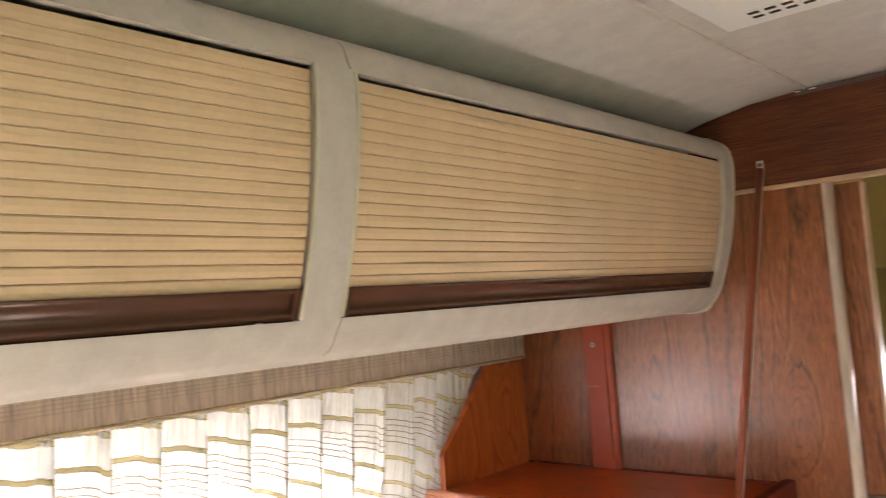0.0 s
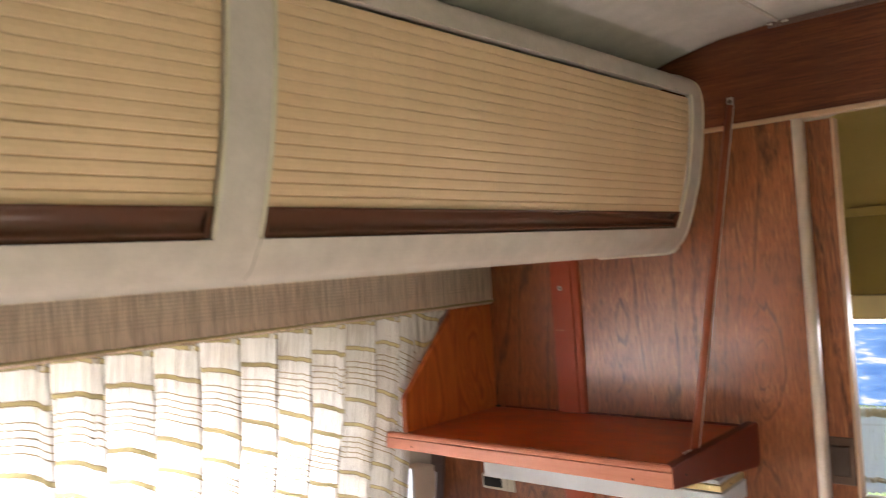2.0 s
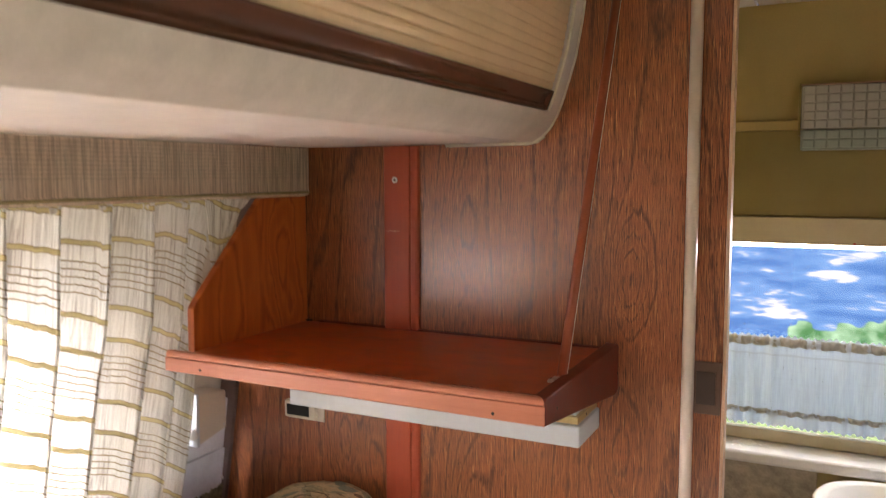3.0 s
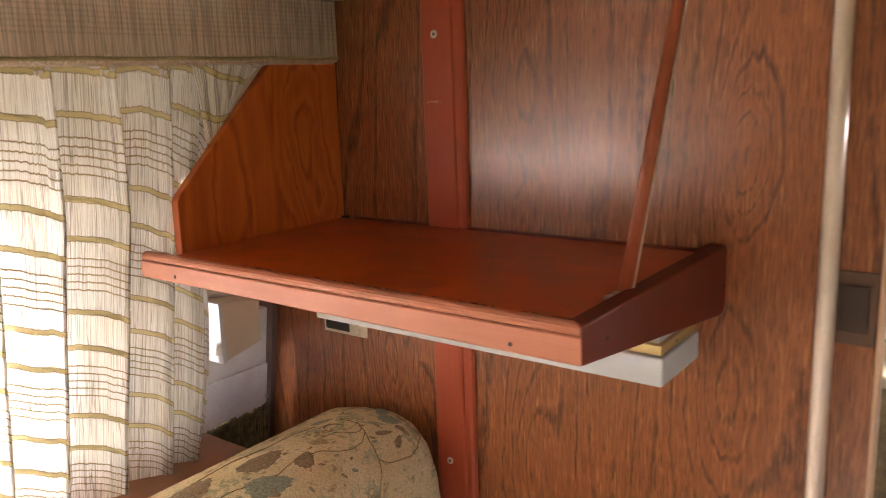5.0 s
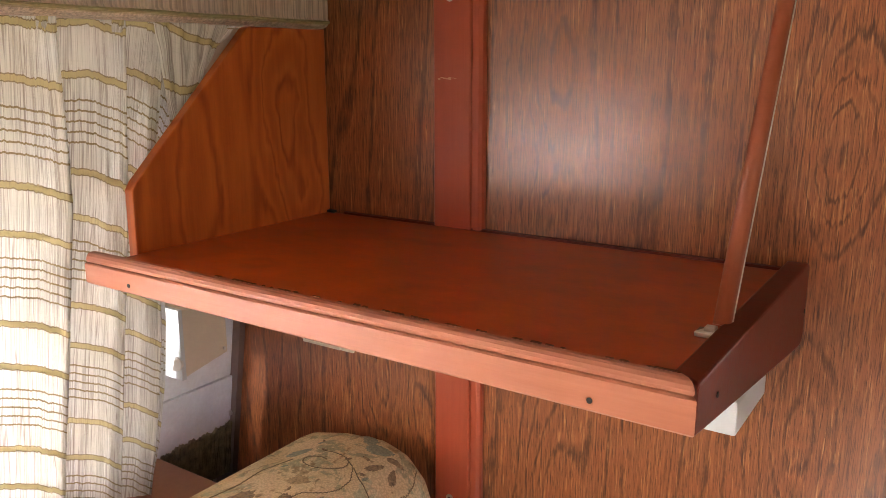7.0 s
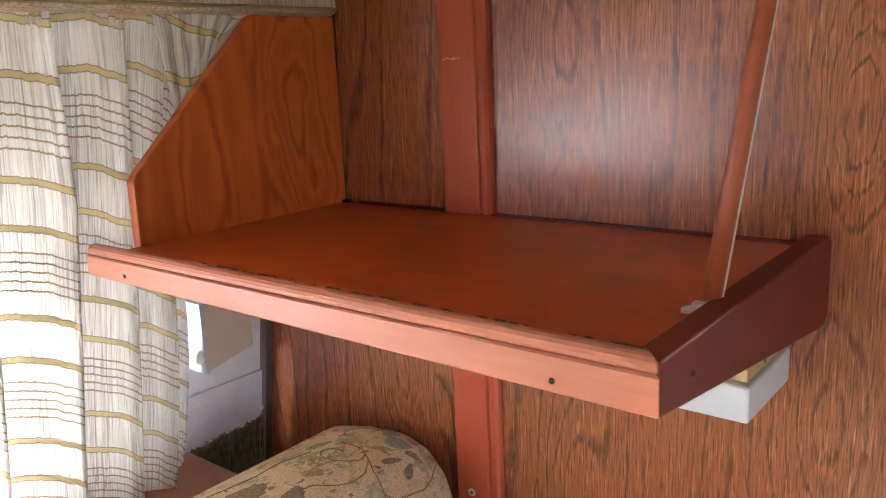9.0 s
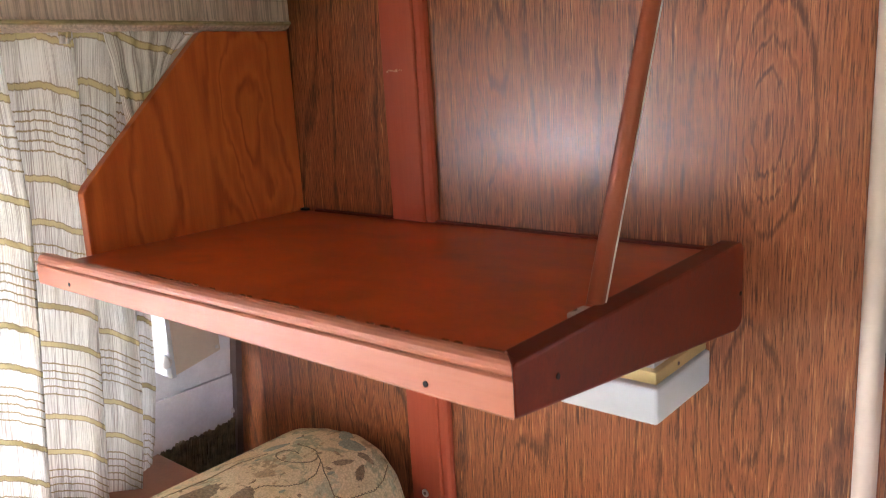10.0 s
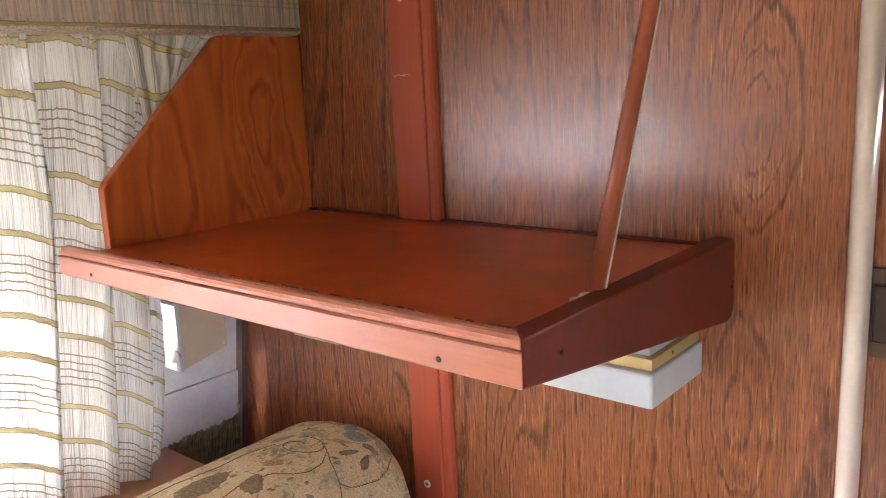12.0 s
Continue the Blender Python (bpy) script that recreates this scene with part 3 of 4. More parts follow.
part("knob", disc((-0.205, -0.161, 0.925), (0.3, -1, 0), 0.011, 0.006), steel, stay, "steel knob")
part("screw", disc((-0.2045, -0.069, 0.922), (1, 0, 0), 0.003, 0.003, 10), steel, stay)
solid("window_ledge", box(-0.30, -0.085, -2.3, -0.16, 0.735, 0.752, bevel=0.002), sill_wood, "orange-brown ledge under the curtain")


# ---- overhead locker ----
FACE = [(1.508, 0.466), (1.512, 0.478), (1.520, 0.490), (1.533, 0.503), (1.557, 0.516), (1.59, 0.528), (1.65, 0.546), (1.71, 0.557), (1.77, 0.564), (1.805, 0.566), (1.823, 0.565), (1.843, 0.561), (1.856, 0.553), (1.867, 0.538), (1.877, 0.515)]


def face_x(z):
    """The locker's bulging front: the profile, rounded off."""
    return sum(lerp(FACE, z + d) for d in (-0.006, -0.003, 0.0, 0.003, 0.006)) / 5


LOCKER_END = -2.45
locker = thing("overhead_locker", (0.2, -1.2, 1.505), "long grey vinyl overhead locker with cream roll-up slatted doors", "locker")
PANELS = ((-1.095, -0.058), (-2.20, -1.152))
zs = sorted({z for z, _ in FACE} | {1.557, 1.823})
extra = []
for a, b in zip(zs, zs[1:]):
    extra += [a + (b - a) * k / 5 for k in range(5)]
zs = extra + [zs[-1]]
ys = [LOCKER_END, -2.20, -1.90, -1.55, -1.152, -1.135, -1.112, -1.095, -0.8, -0.5, -0.25, -0.058, -0.03, -0.0045]
bm = bmesh.new()
grid = [[bm.verts.new((face_x(z), y, z)) for z in zs] for y in ys]
for i in range(len(ys) - 1):
    for k in range(len(zs) - 1):
        ym, zm = (ys[i] + ys[i + 1]) / 2, (zs[k] + zs[k + 1]) / 2
        if 1.557 < zm < 1.823 and any(a < ym < b for a, b in PANELS):
            continue
        bm.faces.new((grid[i][k], grid[i + 1][k], grid[i + 1][k + 1], grid[i][k + 1]))
bmesh.ops.recalc_face_normals(bm, faces=bm.faces)
back = bmesh.ops.extrude_face_region(bm, geom=list(bm.faces))
for v in [g for g in back["geom"] if isinstance(g, bmesh.types.BMVert)]:
    v.co.x -= 0.011
part("face_frame", bm, frame_grey, locker, "mottled grey vinyl face frame")
part("bottom_board", prism([(-0.018, 1.5065), (0.4665, 1.5082), (0.470, 1.516), (0.455, 1.522), (-0.018, 1.522)], "y", LOCKER_END, -0.002), frame_grey, locker)
part("top_board", prism([(0.505, 1.867), (0.514, 1.8765), (0.50, 1.871), (0.33, 1.850), (0.33, 1.840), (0.49, 1.857)], "y", LOCKER_END, -0.004), frame_grey, locker)
part("end_wall", prism([(-0.018, 1.521), (0.45, 1.521), (0.53, 1.70), (0.53, 1.84), (0.45, 1.88), (0.30, 1.84), (-0.018, 1.62)], "y", LOCKER_END, LOCKER_END + 0.012), frame_grey, locker)
outline = [(face_x(z) + 0.001, -0.0065, z) for z in zs[1:]]
part("end_bead", tube(outline + [(0.48, -0.0065, 1.888)], 0.0022, 8), bead_cream, locker, "ivory bead where the locker meets the wall", smooth=True)
part("lower_bead", tube([(0.30, -0.0065, 1.505), (0.46, -0.0065, 1.506), (0.4795, -0.0065, 1.5095), (0.492, -0.0065, 1.519)], 0.003, 8), bead_cream, locker, smooth=True)
crack = plain("hairline_crack", (0.06, 0.045, 0.03), 0.9)
part("crack", tube([(face_x(z) + 0.0002, -1.100 - 0.004 * math.sin((z - 1.823) * 90), z) for z in np.linspace(1.826, 1.862, 8)], 0.0005, 5), crack, locker, "hairline crack")
part("crack", tube([(face_x(z) + 0.0002, -1.094 - 0.001 * math.sin((z - 1.5) * 200), z) for z in np.linspace(1.515, 1.556, 8)], 0.0004, 5), crack, locker, "hairline crack")
SLATS, Z_HANDLE = 17, 1.590
z, step = Z_HANDLE, (1.8175 - Z_HANDLE) / SLATS
for y0, y1 in PANELS:
    me = None
    for k in range(SLATS):
        za, zb = Z_HANDLE + step * k, Z_HANDLE + step * (k + 1)
        pa, pb = Vector((face_x(za) - 0.0085, 0, za)), Vector((face_x(zb) - 0.0085, 0, zb))
        h = (pb - pa).length
        if me is None:
            prof = [(-0.002, 0.0004), (0.0006, 0.0004), (0.0017, 0.0016), (0.0022, h * 0.5), (0.0017, h - 0.0016), (0.0006, h - 0.0004), (-0.002, h - 0.0004)]
            me = mesh_of("slat", prism(prof, "y", 0.0, y1 - y0 - 0.004), slat_cream)
        s = new("slat", me)
        s.parent = locker
        s.matrix_parent_inverse = locker.matrix_basis.inverted()
        lean = math.degrees(math.atan2(pb.x - pa.x, pb.z - pa.z))
        s.matrix_basis = Matrix.Translation((pa.x, y0 + 0.002, za)) @ pose(0, 0, 0, 0, lean, 0)
    backs = [[(face_x(zz) - 0.0100 - d, y, zz) for y in (y0 - 0.004, y1 + 0.004)] for d in (0.0,) for zz in np.linspace(1.5895, 1.8175, 18)]
    part("backing", sheet(backs), plain("tan_slat_backing", (0.58, 0.27, 0.10), 0.7), locker)
    # brown pull bar: upper lip, hollow grip, lower lip, end stops
    lips = [(1.558, 0.002), (1.561, 0.007), (1.565, 0.006), (1.569, 0.001), (1.574, -0.001), (1.579, 0.0005), (1.584, 0.004), (1.588, 0.008), (1.5905, 0.006)]
    hp = [(face_x(z) - 0.009 + sum(lerp(lips, z + d) for d in (-0.002, -0.001, 0.0, 0.001, 0.002)) / 5, z) for z in np.linspace(1.558, 1.5905, 34)]
    hp += [(face_x(1.5905) - 0.013, 1.5905), (face_x(1.558) - 0.013, 1.558)]
    bar = part("pull_bar", prism(hp, "y", y0 + 0.003, y1 - 0.003), handle_brown, locker, "glossy brown plastic pull bar")
    for ya in (y0 + 0.003, y1 - 0.011):
        part("end_stop", prism([(face_x(1.558) - 0.008, 1.558), (face_x(1.558), 1.559), (face_x(1.590), 1.590), (face_x(1.590) - 0.009, 1.5915)], "y", ya, ya + 0.008, bevel=0.001), handle_brown, bar)
    for ya in (y0 + 0.0005, y1 - 0.0005):
        part("side_bead", tube([(face_x(z) + 0.0005, ya, z) for z in np.linspace(1.5585, 1.823, 16)], 0.0027, 8), bead_cream, locker, "ivory edge bead", smooth=True)
    # Unseen black board added inside the locker to darken behind the slats.
    part("inner_shade_board", box(0.40, 0.41, y0 - 0.02, y1 + 0.02, 1.55, 1.86), black_gap, locker)

locker.matrix_basis = Matrix.Translation((0.2, -1.2, 1.505)) @ pose(0, 0, 0, 0, 0, 0.38)

# pelmet under the locker
val = thing("pelmet", (-0.05, -1.2, 1.41), "beige slub-woven fabric pelmet hung over the curtain", "pelmet")
rows = []
for i in range(900):
    y = -2.40 + 2.394 * i / 899
    w = 0.0010 * noise.noise((y * 30, 0, 0)) + 0.0019 * noise.noise((y * 190, 0, 4))
    rows.append([(-0.10, y, 1.4085), (-0.030, y, 1.4085 + w), (-0.023 + w, y, 1.4105), (-0.0195 + w, y, 1.4135), (-0.0185 + w * 1.5, y, 1.418), (-0.020 + w, y, 1.422), (-0.0195 + w, y, 1.46), (-0.019 + w, y, 1.5045)])
bm = sheet(rows)
bmesh.ops.solidify(bm, geom=bm.faces, thickness=0.004)
part("cloth_cover", bm, valance_cloth, val, smooth=True)
part("backing", box(-0.11, -0.030, -2.40, -0.010, 1.416, 1.504), cream_block, val)
part("hem_cord", tube([(-0.0180, -2.40 + 0.0399 * i, 1.4160 + 0.0006 * math.sin(i * 1.7)) for i in range(61)], 0.0021, 6), plain("olive_hem_cord", (0.34, 0.28, 0.14), 0.9, vary=0.25, scale=120), val, "olive woven hem cord")

# curtain
PITCH = 0.087
EDGE = [(0.74, -0.197), (0.80, -0.189), (0.90, -0.185), (1.00, -0.189), (1.15, -0.206), (1.28, -0.214), (1.345, -0.205), (1.425, -0.185)]
FOLD_AT = -0.302
WOVEN = 0.135


def curtain_point(q, z):
    """A point of the cloth and its place in the weave; q counts the folds from FOLD_AT, each a broad face that comes
    forward to a gathered edge and doubles back behind it."""
    k = math.floor(q + 1e-6)
    p = max(0.0, q - k)
    top = min(1.0, max(0.0, (z - 1.20) / 0.22))
    lap = 0.20 * (1 - 0.7 * top)
    if p < 0.80:
        f = p / 0.80
        across, out = f * (1 + lap), -1 + 2 * (0.35 * f + 0.65 * f * f)
    else:
        f = (p - 0.80) / 0.20
        across, out = 1 + lap - lap * f, math.cos(math.pi * f)
    near = max(0.0, 1 - abs(p - 0.72) / 0.24)
    depth = 0.023 + 0.005 * noise.noise((k * 1.7, z * 2, 9)) - 0.012 * top
    x = -0.074 - 0.205 * (1.40 - z) + depth * out + 0.0026 * near * math.sin(p * 95 + 3 * noise.noise((k, z * 3, 2)))
    x += 0.004 * noise.noise((q * 2.3, z * 5, 1))
    if k == 2:
        x -= 0.045 * across * across * (1 - top)
    y = PITCH * (k + across - 1 + 0.10 * noise.noise(((k + across) * 0.8, z * 1.5, 3)) * min(1.0, (1.43 - z) * 5))
    y = FOLD_AT + (y * (lerp(EDGE, z) - FOLD_AT) / (2 * PITCH) if y > 0 else y)
    u = (k + 0.55 * p + 0.45 * (p if p < 0.5 else 0.5 + (p - 0.5) ** 1.0)) * WOVEN + 0.050 * near * near
    return (x, y, z + 0.002 * noise.noise((q * 3, z * 4, 8))), (u, z + (0.022 - 0.013 * top) * across * across)


def woven(name, grid, parent, label=""):
    """A sheet of cloth that carries its place in the weave as UV."""
    bm = bmesh.new()
    layer = bm.loops.layers.uv.new("weave")
    at = {}
    made = []
    for row in grid:
        line = []
        for place, weave in row:
            v = bm.verts.new(place)
            at[v] = weave
            line.append(v)
        made.append(line)
    for r, t in zip(made, made[1:]):
        for i in range(len(r) - 1):
            for loop in bm.faces.new((r[i], r[i + 1], t[i + 1], t[i])).loops:
                loop[layer].uv = at[loop.vert]
    return part(name, bm, curtain_cloth, parent, label, smooth=True)


curtain = thing("curtain", (-0.2, -0.7, 0.74), "cream slub-woven pinch-pleat curtain with gold bands, drawn across the window", "curtain", "window curtains")
curtain_b = thing("curtain", (-0.2, -1.8, 0.74), "cream slub-woven pinch-pleat curtain with gold bands, meeting its pair", "curtain", "window curtains")
zs_c = [0.742 + (1.424 - 0.742) * i / 58 for i in range(59)]
rows_a, rows_b = [], []
STEPS = [0.04 * i for i in range(20)] + [0.78, 0.80, 0.82, 0.85, 0.88, 0.92, 0.96]
for z in zs_c:
    rows_a.append([curtain_point(k + p, z) for k in range(-12, 2) for p in STEPS] + [curtain_point(2 + p, z) for p in STEPS[:20]])
    rows_b.append([curtain_point(k + p, z) for k in range(-24, -12) for p in STEPS] + [curtain_point(-12, z)])
woven("cloth", rows_a, curtain)
woven("cloth", rows_b, curtain_b)
# the free edge, pulled up and bunched towards the top corner
rows = []
for i in range(31):
    t = i / 30
    line = []
    for c in range(61):
        w = c / 60
        high = Vector((-0.062, -0.262 + 0.150 * w, 1.424))
        low = Vector((-0.080, -0.228 + 0.026 * w, 1.330 - 0.100 * (1 - w) + 0.020 * w))
        p = low.lerp(high, t ** 0.85)
        p.x += 0.0045 * math.sin(w * 34 + 2 * noise.noise((w * 3, t * 2, 1))) * (0.45 + 0.55 * (1 - t)) + 0.012 * math.sin(math.pi * w)
        p.y += 0.0035 * noise.noise((w * 8, t * 5, 4))
        line.append((p, (3.0 + 0.16 * w, 1.290 + 0.125 * t + 0.065 * w)))
    rows.append(line)
woven("gathered_end", rows, curtain, "bunched gathered cloth end")
for k in range(23):
    y0 = FOLD_AT + PITCH * (1 - k)
    rows = []
    for i in range(9):
        t = i / 8
        z = 1.423 - 0.028 * t
        base = -0.070 - 0.205 * (1.40 - z)
        line = []
        for c in range(25):
            w = c / 24
            swell = (0.006 + 0.004 * abs(math.cos(w * math.pi * 3))) * (1 - 0.85 * t)
            half = 0.0085 * (0.85 + 0.5 * abs(t - 0.2)) * (1 - 0.35 * t * t)
            line.append(((base + swell * math.sin(math.pi * w) + 0.004, y0 - 0.004 + half * (2 * w - 1), z), (k * 0.31 + 0.07 * w, z)))
        rows.append(line)
    woven("pinch_pleat", rows, curtain if y0 > -1.31 else curtain_b)


# ---- batten, shelf, rod ----
batten = thing("wall_batten", (0.19, -0.006, 0.3), "red-stained wooden batten screwed up the partition, stepped edge", "batten")
bp = [(0.1605, -0.0005), (0.1605, -0.0105), (0.1620, -0.012), (0.2145, -0.012), (0.2160, -0.0105), (0.2165, -0.0080), (0.2190, -0.0080), (0.2205, -0.0105), (0.2275, -0.0105), (0.2320, -0.0080), (0.2335, -0.0045), (0.2335, -0.0005)]
part("upper_length", prism(bp, "z", 1.1505, 1.5045), strip_wood, batten)
part("lower_length", prism(bp, "z", 0.0, 1.1345), strip_wood, batten)
for z in (1.441, 0.757):
    s = part("screw", disc((0.186, -0.0125, z), (0, 1, 0), 0.0058, 0.0022), steel, batten, "steel cup washer screw")
    part("slot", disc((0.186, -0.0138, z), (0, 1, 0), 0.0026, 0.0006, 8), brown_metal, s)
bm = bmesh.new()
for k in range(7):
    add_box(bm, 0.168 + 0.004 * k, 0.1715 + 0.004 * k + 0.001 * (k % 2), -0.01235, -0.0119, 1.3405 + 0.0007 * ((k * 3) % 4), 1.3425 + 0.0007 * ((k * 5) % 3))
part("scratch", bm, plain("scratched_pale_wood", (0.55, 0.26, 0.15), 0.6), batten, "pale scratch across the batten")

shelf = thing("wall_shelf", (0.3, -0.19, 1.13), "red cherry-stained wooden wall shelf with raised edges and one high side", "shelf")
part("board", box(-0.0315, 0.6005, -0.3765, -0.004, 1.1350, 1.1490, bevel=0.0008), cherry_top, shelf)
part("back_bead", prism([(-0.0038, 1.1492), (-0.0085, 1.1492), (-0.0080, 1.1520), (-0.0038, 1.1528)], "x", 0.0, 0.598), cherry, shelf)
lip = [(-0.3770, 1.1310), (-0.3905, 1.1310), (-0.3925, 1.1330), (-0.3925, 1.1500), (-0.3912, 1.1512), (-0.3890, 1.1517), (-0.3900, 1.1530), (-0.3903, 1.1555), (-0.3893, 1.1585), (-0.3870, 1.1608), (-0.3840, 1.1618), (-0.3785, 1.1615), (-0.3770, 1.1600)]
bm = prism(lip, "x", -0.037, 0.6225)
for v in bm.verts:
    if v.co.z < 1.134:
        v.co.z -= 0.0028 + 0.0062 * max(0.0, v.co.x)
    if v.co.x > 0.5:
        v.co.x -= v.co.y + 0.3925
front = part("front_rail", bm, cherry_front, shelf, "cherry front rail, window light in its pinkish colour, moulded chipped edge")
for x, z in ((0.038, 1.1368), (0.550, 1.1335)):
    part("nail_hole", disc((x, -0.3926, z), (0, 1, 0), 0.0022, 0.0010, 12), black_gap, front)
rng = random.Random(11)
bare = plain("bare_chipped_wood", (0.16, 0.055, 0.022), 0.8, vary=0.5, scale=200)
for k in range(46):
    x = 0.12 + 0.48 * rng.random() ** 0.8
    w = 0.002 + 0.006 * rng.random()
    part("chip", box(x, x + w, -0.3788, -0.3768 + 0.001 * rng.random(), 1.1590, 1.1618 + 0.0005 * rng.random()), bare, front)
side = [(-0.3920, 1.1262), (-0.3895, 1.1242), (-0.018, 1.0735), (-0.006, 1.0770), (-0.002, 1.0850), (-0.002, 1.1560), (-0.008, 1.1610), (-0.3880, 1.1610), (-0.3920, 1.1580)]
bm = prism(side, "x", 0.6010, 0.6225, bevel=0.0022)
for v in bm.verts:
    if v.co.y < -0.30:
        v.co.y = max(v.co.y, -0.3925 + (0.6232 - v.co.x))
rail = part("side_rail", bm, cherry, shelf, "cherry side rail, shade in its dark stain, deeper towards the wall")
for y, z in ((-0.342, 1.137), (-0.010, 1.110)):
    part("nail_hole", disc((0.6228, y, z), (1, 0, 0), 0.0022, 0.0010, 12), black_gap, rail)
high = [(-0.002, 1.1440), (-0.002, 1.4075), (-0.020, 1.4070), (-0.140, 1.4070), (-0.146, 1.4050), (-0.3240, 1.2310), (-0.3300, 1.2220), (-0.3310, 1.1440)]
part("high_side", prism(high, "x", -0.0460, -0.0310, bevel=0.0015), cherry_up, shelf, "cherry side panel with cut-off corner")
part("corner_gap", box(-0.0305, -0.018, -0.010, -0.003, 1.1492, 1.1525), black_gap, shelf)

rod = thing("hanging_rod", (0.59, -0.21, 1.15), "red-stained wooden rod holding the shelf up from the header", "rod")
a, b = Vector((0.6000, -0.2520, 1.158)), Vector((0.6165, -0.0100, 1.793))
rod_wood = wood("red_brown_rod_wood", (0.16, 0.036, 0.014), (0.27, 0.066, 0.029), (0.35, 0.096, 0.047), grain=(110, 110, 4), rings=1.5, figure=(3, 3, 0.8), rough=0.40, contrast=0.15, pores=0.04, fine=0.35)
bar = part("bar", tube([a, a.lerp(b, 0.3), a.lerp(b, 0.7), b], 0.0073, 14), rod_wood, rod, smooth=True)
off = Vector((0.0062, 0.0030, 0))
part("steel_strip", tube([a + off, b + off], 0.0016, 6), steel, rod, "thin steel strip beside the wood")
part("foot_plate", box(0.582, 0.6005, -0.2640, -0.2480, 1.1490, 1.1530, bevel=0.0007), steel, rod, "steel foot plate")
part("foot_clip", box(0.5880, 0.5970, -0.2590, -0.2500, 1.1528, 1.1565, bevel=0.0008), steel, rod)
part("top_plate", box(0.6085, 0.6225, -0.0055, -0.0032, 1.788, 1.812, bevel=0.0009), steel, rod, "steel top plate with screw")
part("top_screw", disc((0.6155, -0.0065, 1.803), (0, 1, 0), 0.0042, 0.0022), brown_metal, rod)

# strip light housing under the shelf
light = thing("strip_light", (0.3, -0.06, 1.0), "white plastic strip light housing with gold trim under the shelf", "strip light")
part("housing", box(0.012, 0.5905, -0.126, -0.0015, 1.007, 1.0435, bevel=0.003), white_plastic, light)
part("gold_band", box(0.030, 0.5860, -0.118, -0.0015, 1.0437, 1.0560, bevel=0.001), gold_trim, light, "gold trim band")
part("top_cover", box(0.040, 0.5800, -0.110, -0.0015, 1.0562, 1.0640, bevel=0.001), white_plastic, light)
part("band_screw", disc((0.5862, -0.070, 1.050), (1, 0, 0), 0.0020, 0.0012, 10), brown_metal, light)

sock = thing("wall_socket", (-0.05, -0.008, 0.93), "cream wall socket with black slot on the partition", "socket")
part("plate", box(-0.086, 0.007, -0.005, -0.0005, 0.936, 0.976, bevel=0.001), cream_block, sock)
part("raised_frame", box(-0.084, -0.008, -0.017, -0.005, 0.941, 0.976, bevel=0.0015), cream_block, sock)
part("slot", box(-0.078, -0.022, -0.0185, -0.0168, 0.947, 0.970, bevel=0.0005), black_gap, sock)


# ---- bench with tapestry back cushion ----
bench = thing("bench", (0.1, -0.9, 0.0), "tapestry-covered caravan bench below the window", "bench")
part("base", box(-0.28, 0.46, -1.75, -0.035, 0.0, 0.34), veneer, bench)
part("seat_cushion", box(-0.10, 0.50, -1.75, -0.035, 0.342, 0.46, bevel=0.03, segments=3), tapestry_m, bench)
bm = bmesh.new()
prof = [(-0.135, 0.47), (-0.140, 0.62), (-0.120, 0.725), (-0.090, 0.780), (-0.040, 0.815), (0.030, 0.834), (0.095, 0.838), (0.140, 0.826), (0.170, 0.798), (0.187, 0.750), (0.196, 0.68), (0.200, 0.56), (0.198, 0.47)]
fine_prof = []
for i in range(49):
    t = i / 48 * (len(prof) - 1)
    near = [(math.exp(-((t - k) / 0.55) ** 2), p) for k, p in enumerate(prof)]
    total = sum(w for w, _ in near)
    fine_prof.append((sum(w * p[0] for w, p in near) / total, sum(w * p[1] for w, p in near) / total))
prof = fine_prof
rows = []
n = 90
for i in range(n + 1):
    t = i / n
    y = -1.70 + (1.70 - 0.030) * t
    e = min(t, 1 - t) * 1.67
    k = 1.0 if e > 0.030 else math.sqrt(max(0.0, 1 - ((0.030 - e) / 0.030) ** 2)) * 0.22 + 0.78
    cx, cz = 0.03, 0.62
    r = []
    for x, z in prof:
        w = 0.004 * noise.noise((x * 9, y * 5, z * 9))
        r.append((cx + (x - cx) * (k * 0.5 + 0.5 if k < 1 else 1) + w, y, cz + (z - cz) * (k * 0.75 + 0.25 if z > cz else 1) + w))
    rows.append(r)
sheet(rows, bm)
bm.verts.ensure_lookup_table()
m_ = len(prof)
bm.faces.new([bm.verts[i] for i in range(m_)])
bm.faces.new([bm.verts[n * m_ + i] for i in range(m_)])
back_c = tagged(new("back_cushion", mesh_of("back_cushion", bm, tapestry_m, True)), "beige floral tapestry back cushion with olive leaves on the bench", "cushion")


def on_cushion(x, y, lift=0.0008):
    """A place on the cushion's rounded top."""
    z = lerp([(a, b) for a, b in prof[6:42]], x)
    w = 0.004 * noise.noise((x * 9, y * 5, z * 9))
    return Vector((x + w, y, z + w + lift))


stem_thread = plain("dark_olive_embroidery", (0.19, 0.145, 0.075), 0.95, vary=0.4, scale=300, fine=900, relief=0.5)
leaf_thread = plain("brown_embroidery", (0.28, 0.205, 0.115), 0.95, vary=0.45, scale=260, fine=900, relief=0.6)
green_thread = plain("grey_green_embroidery", (0.27, 0.29, 0.20), 0.95, vary=0.35, scale=260, fine=900, relief=0.6)


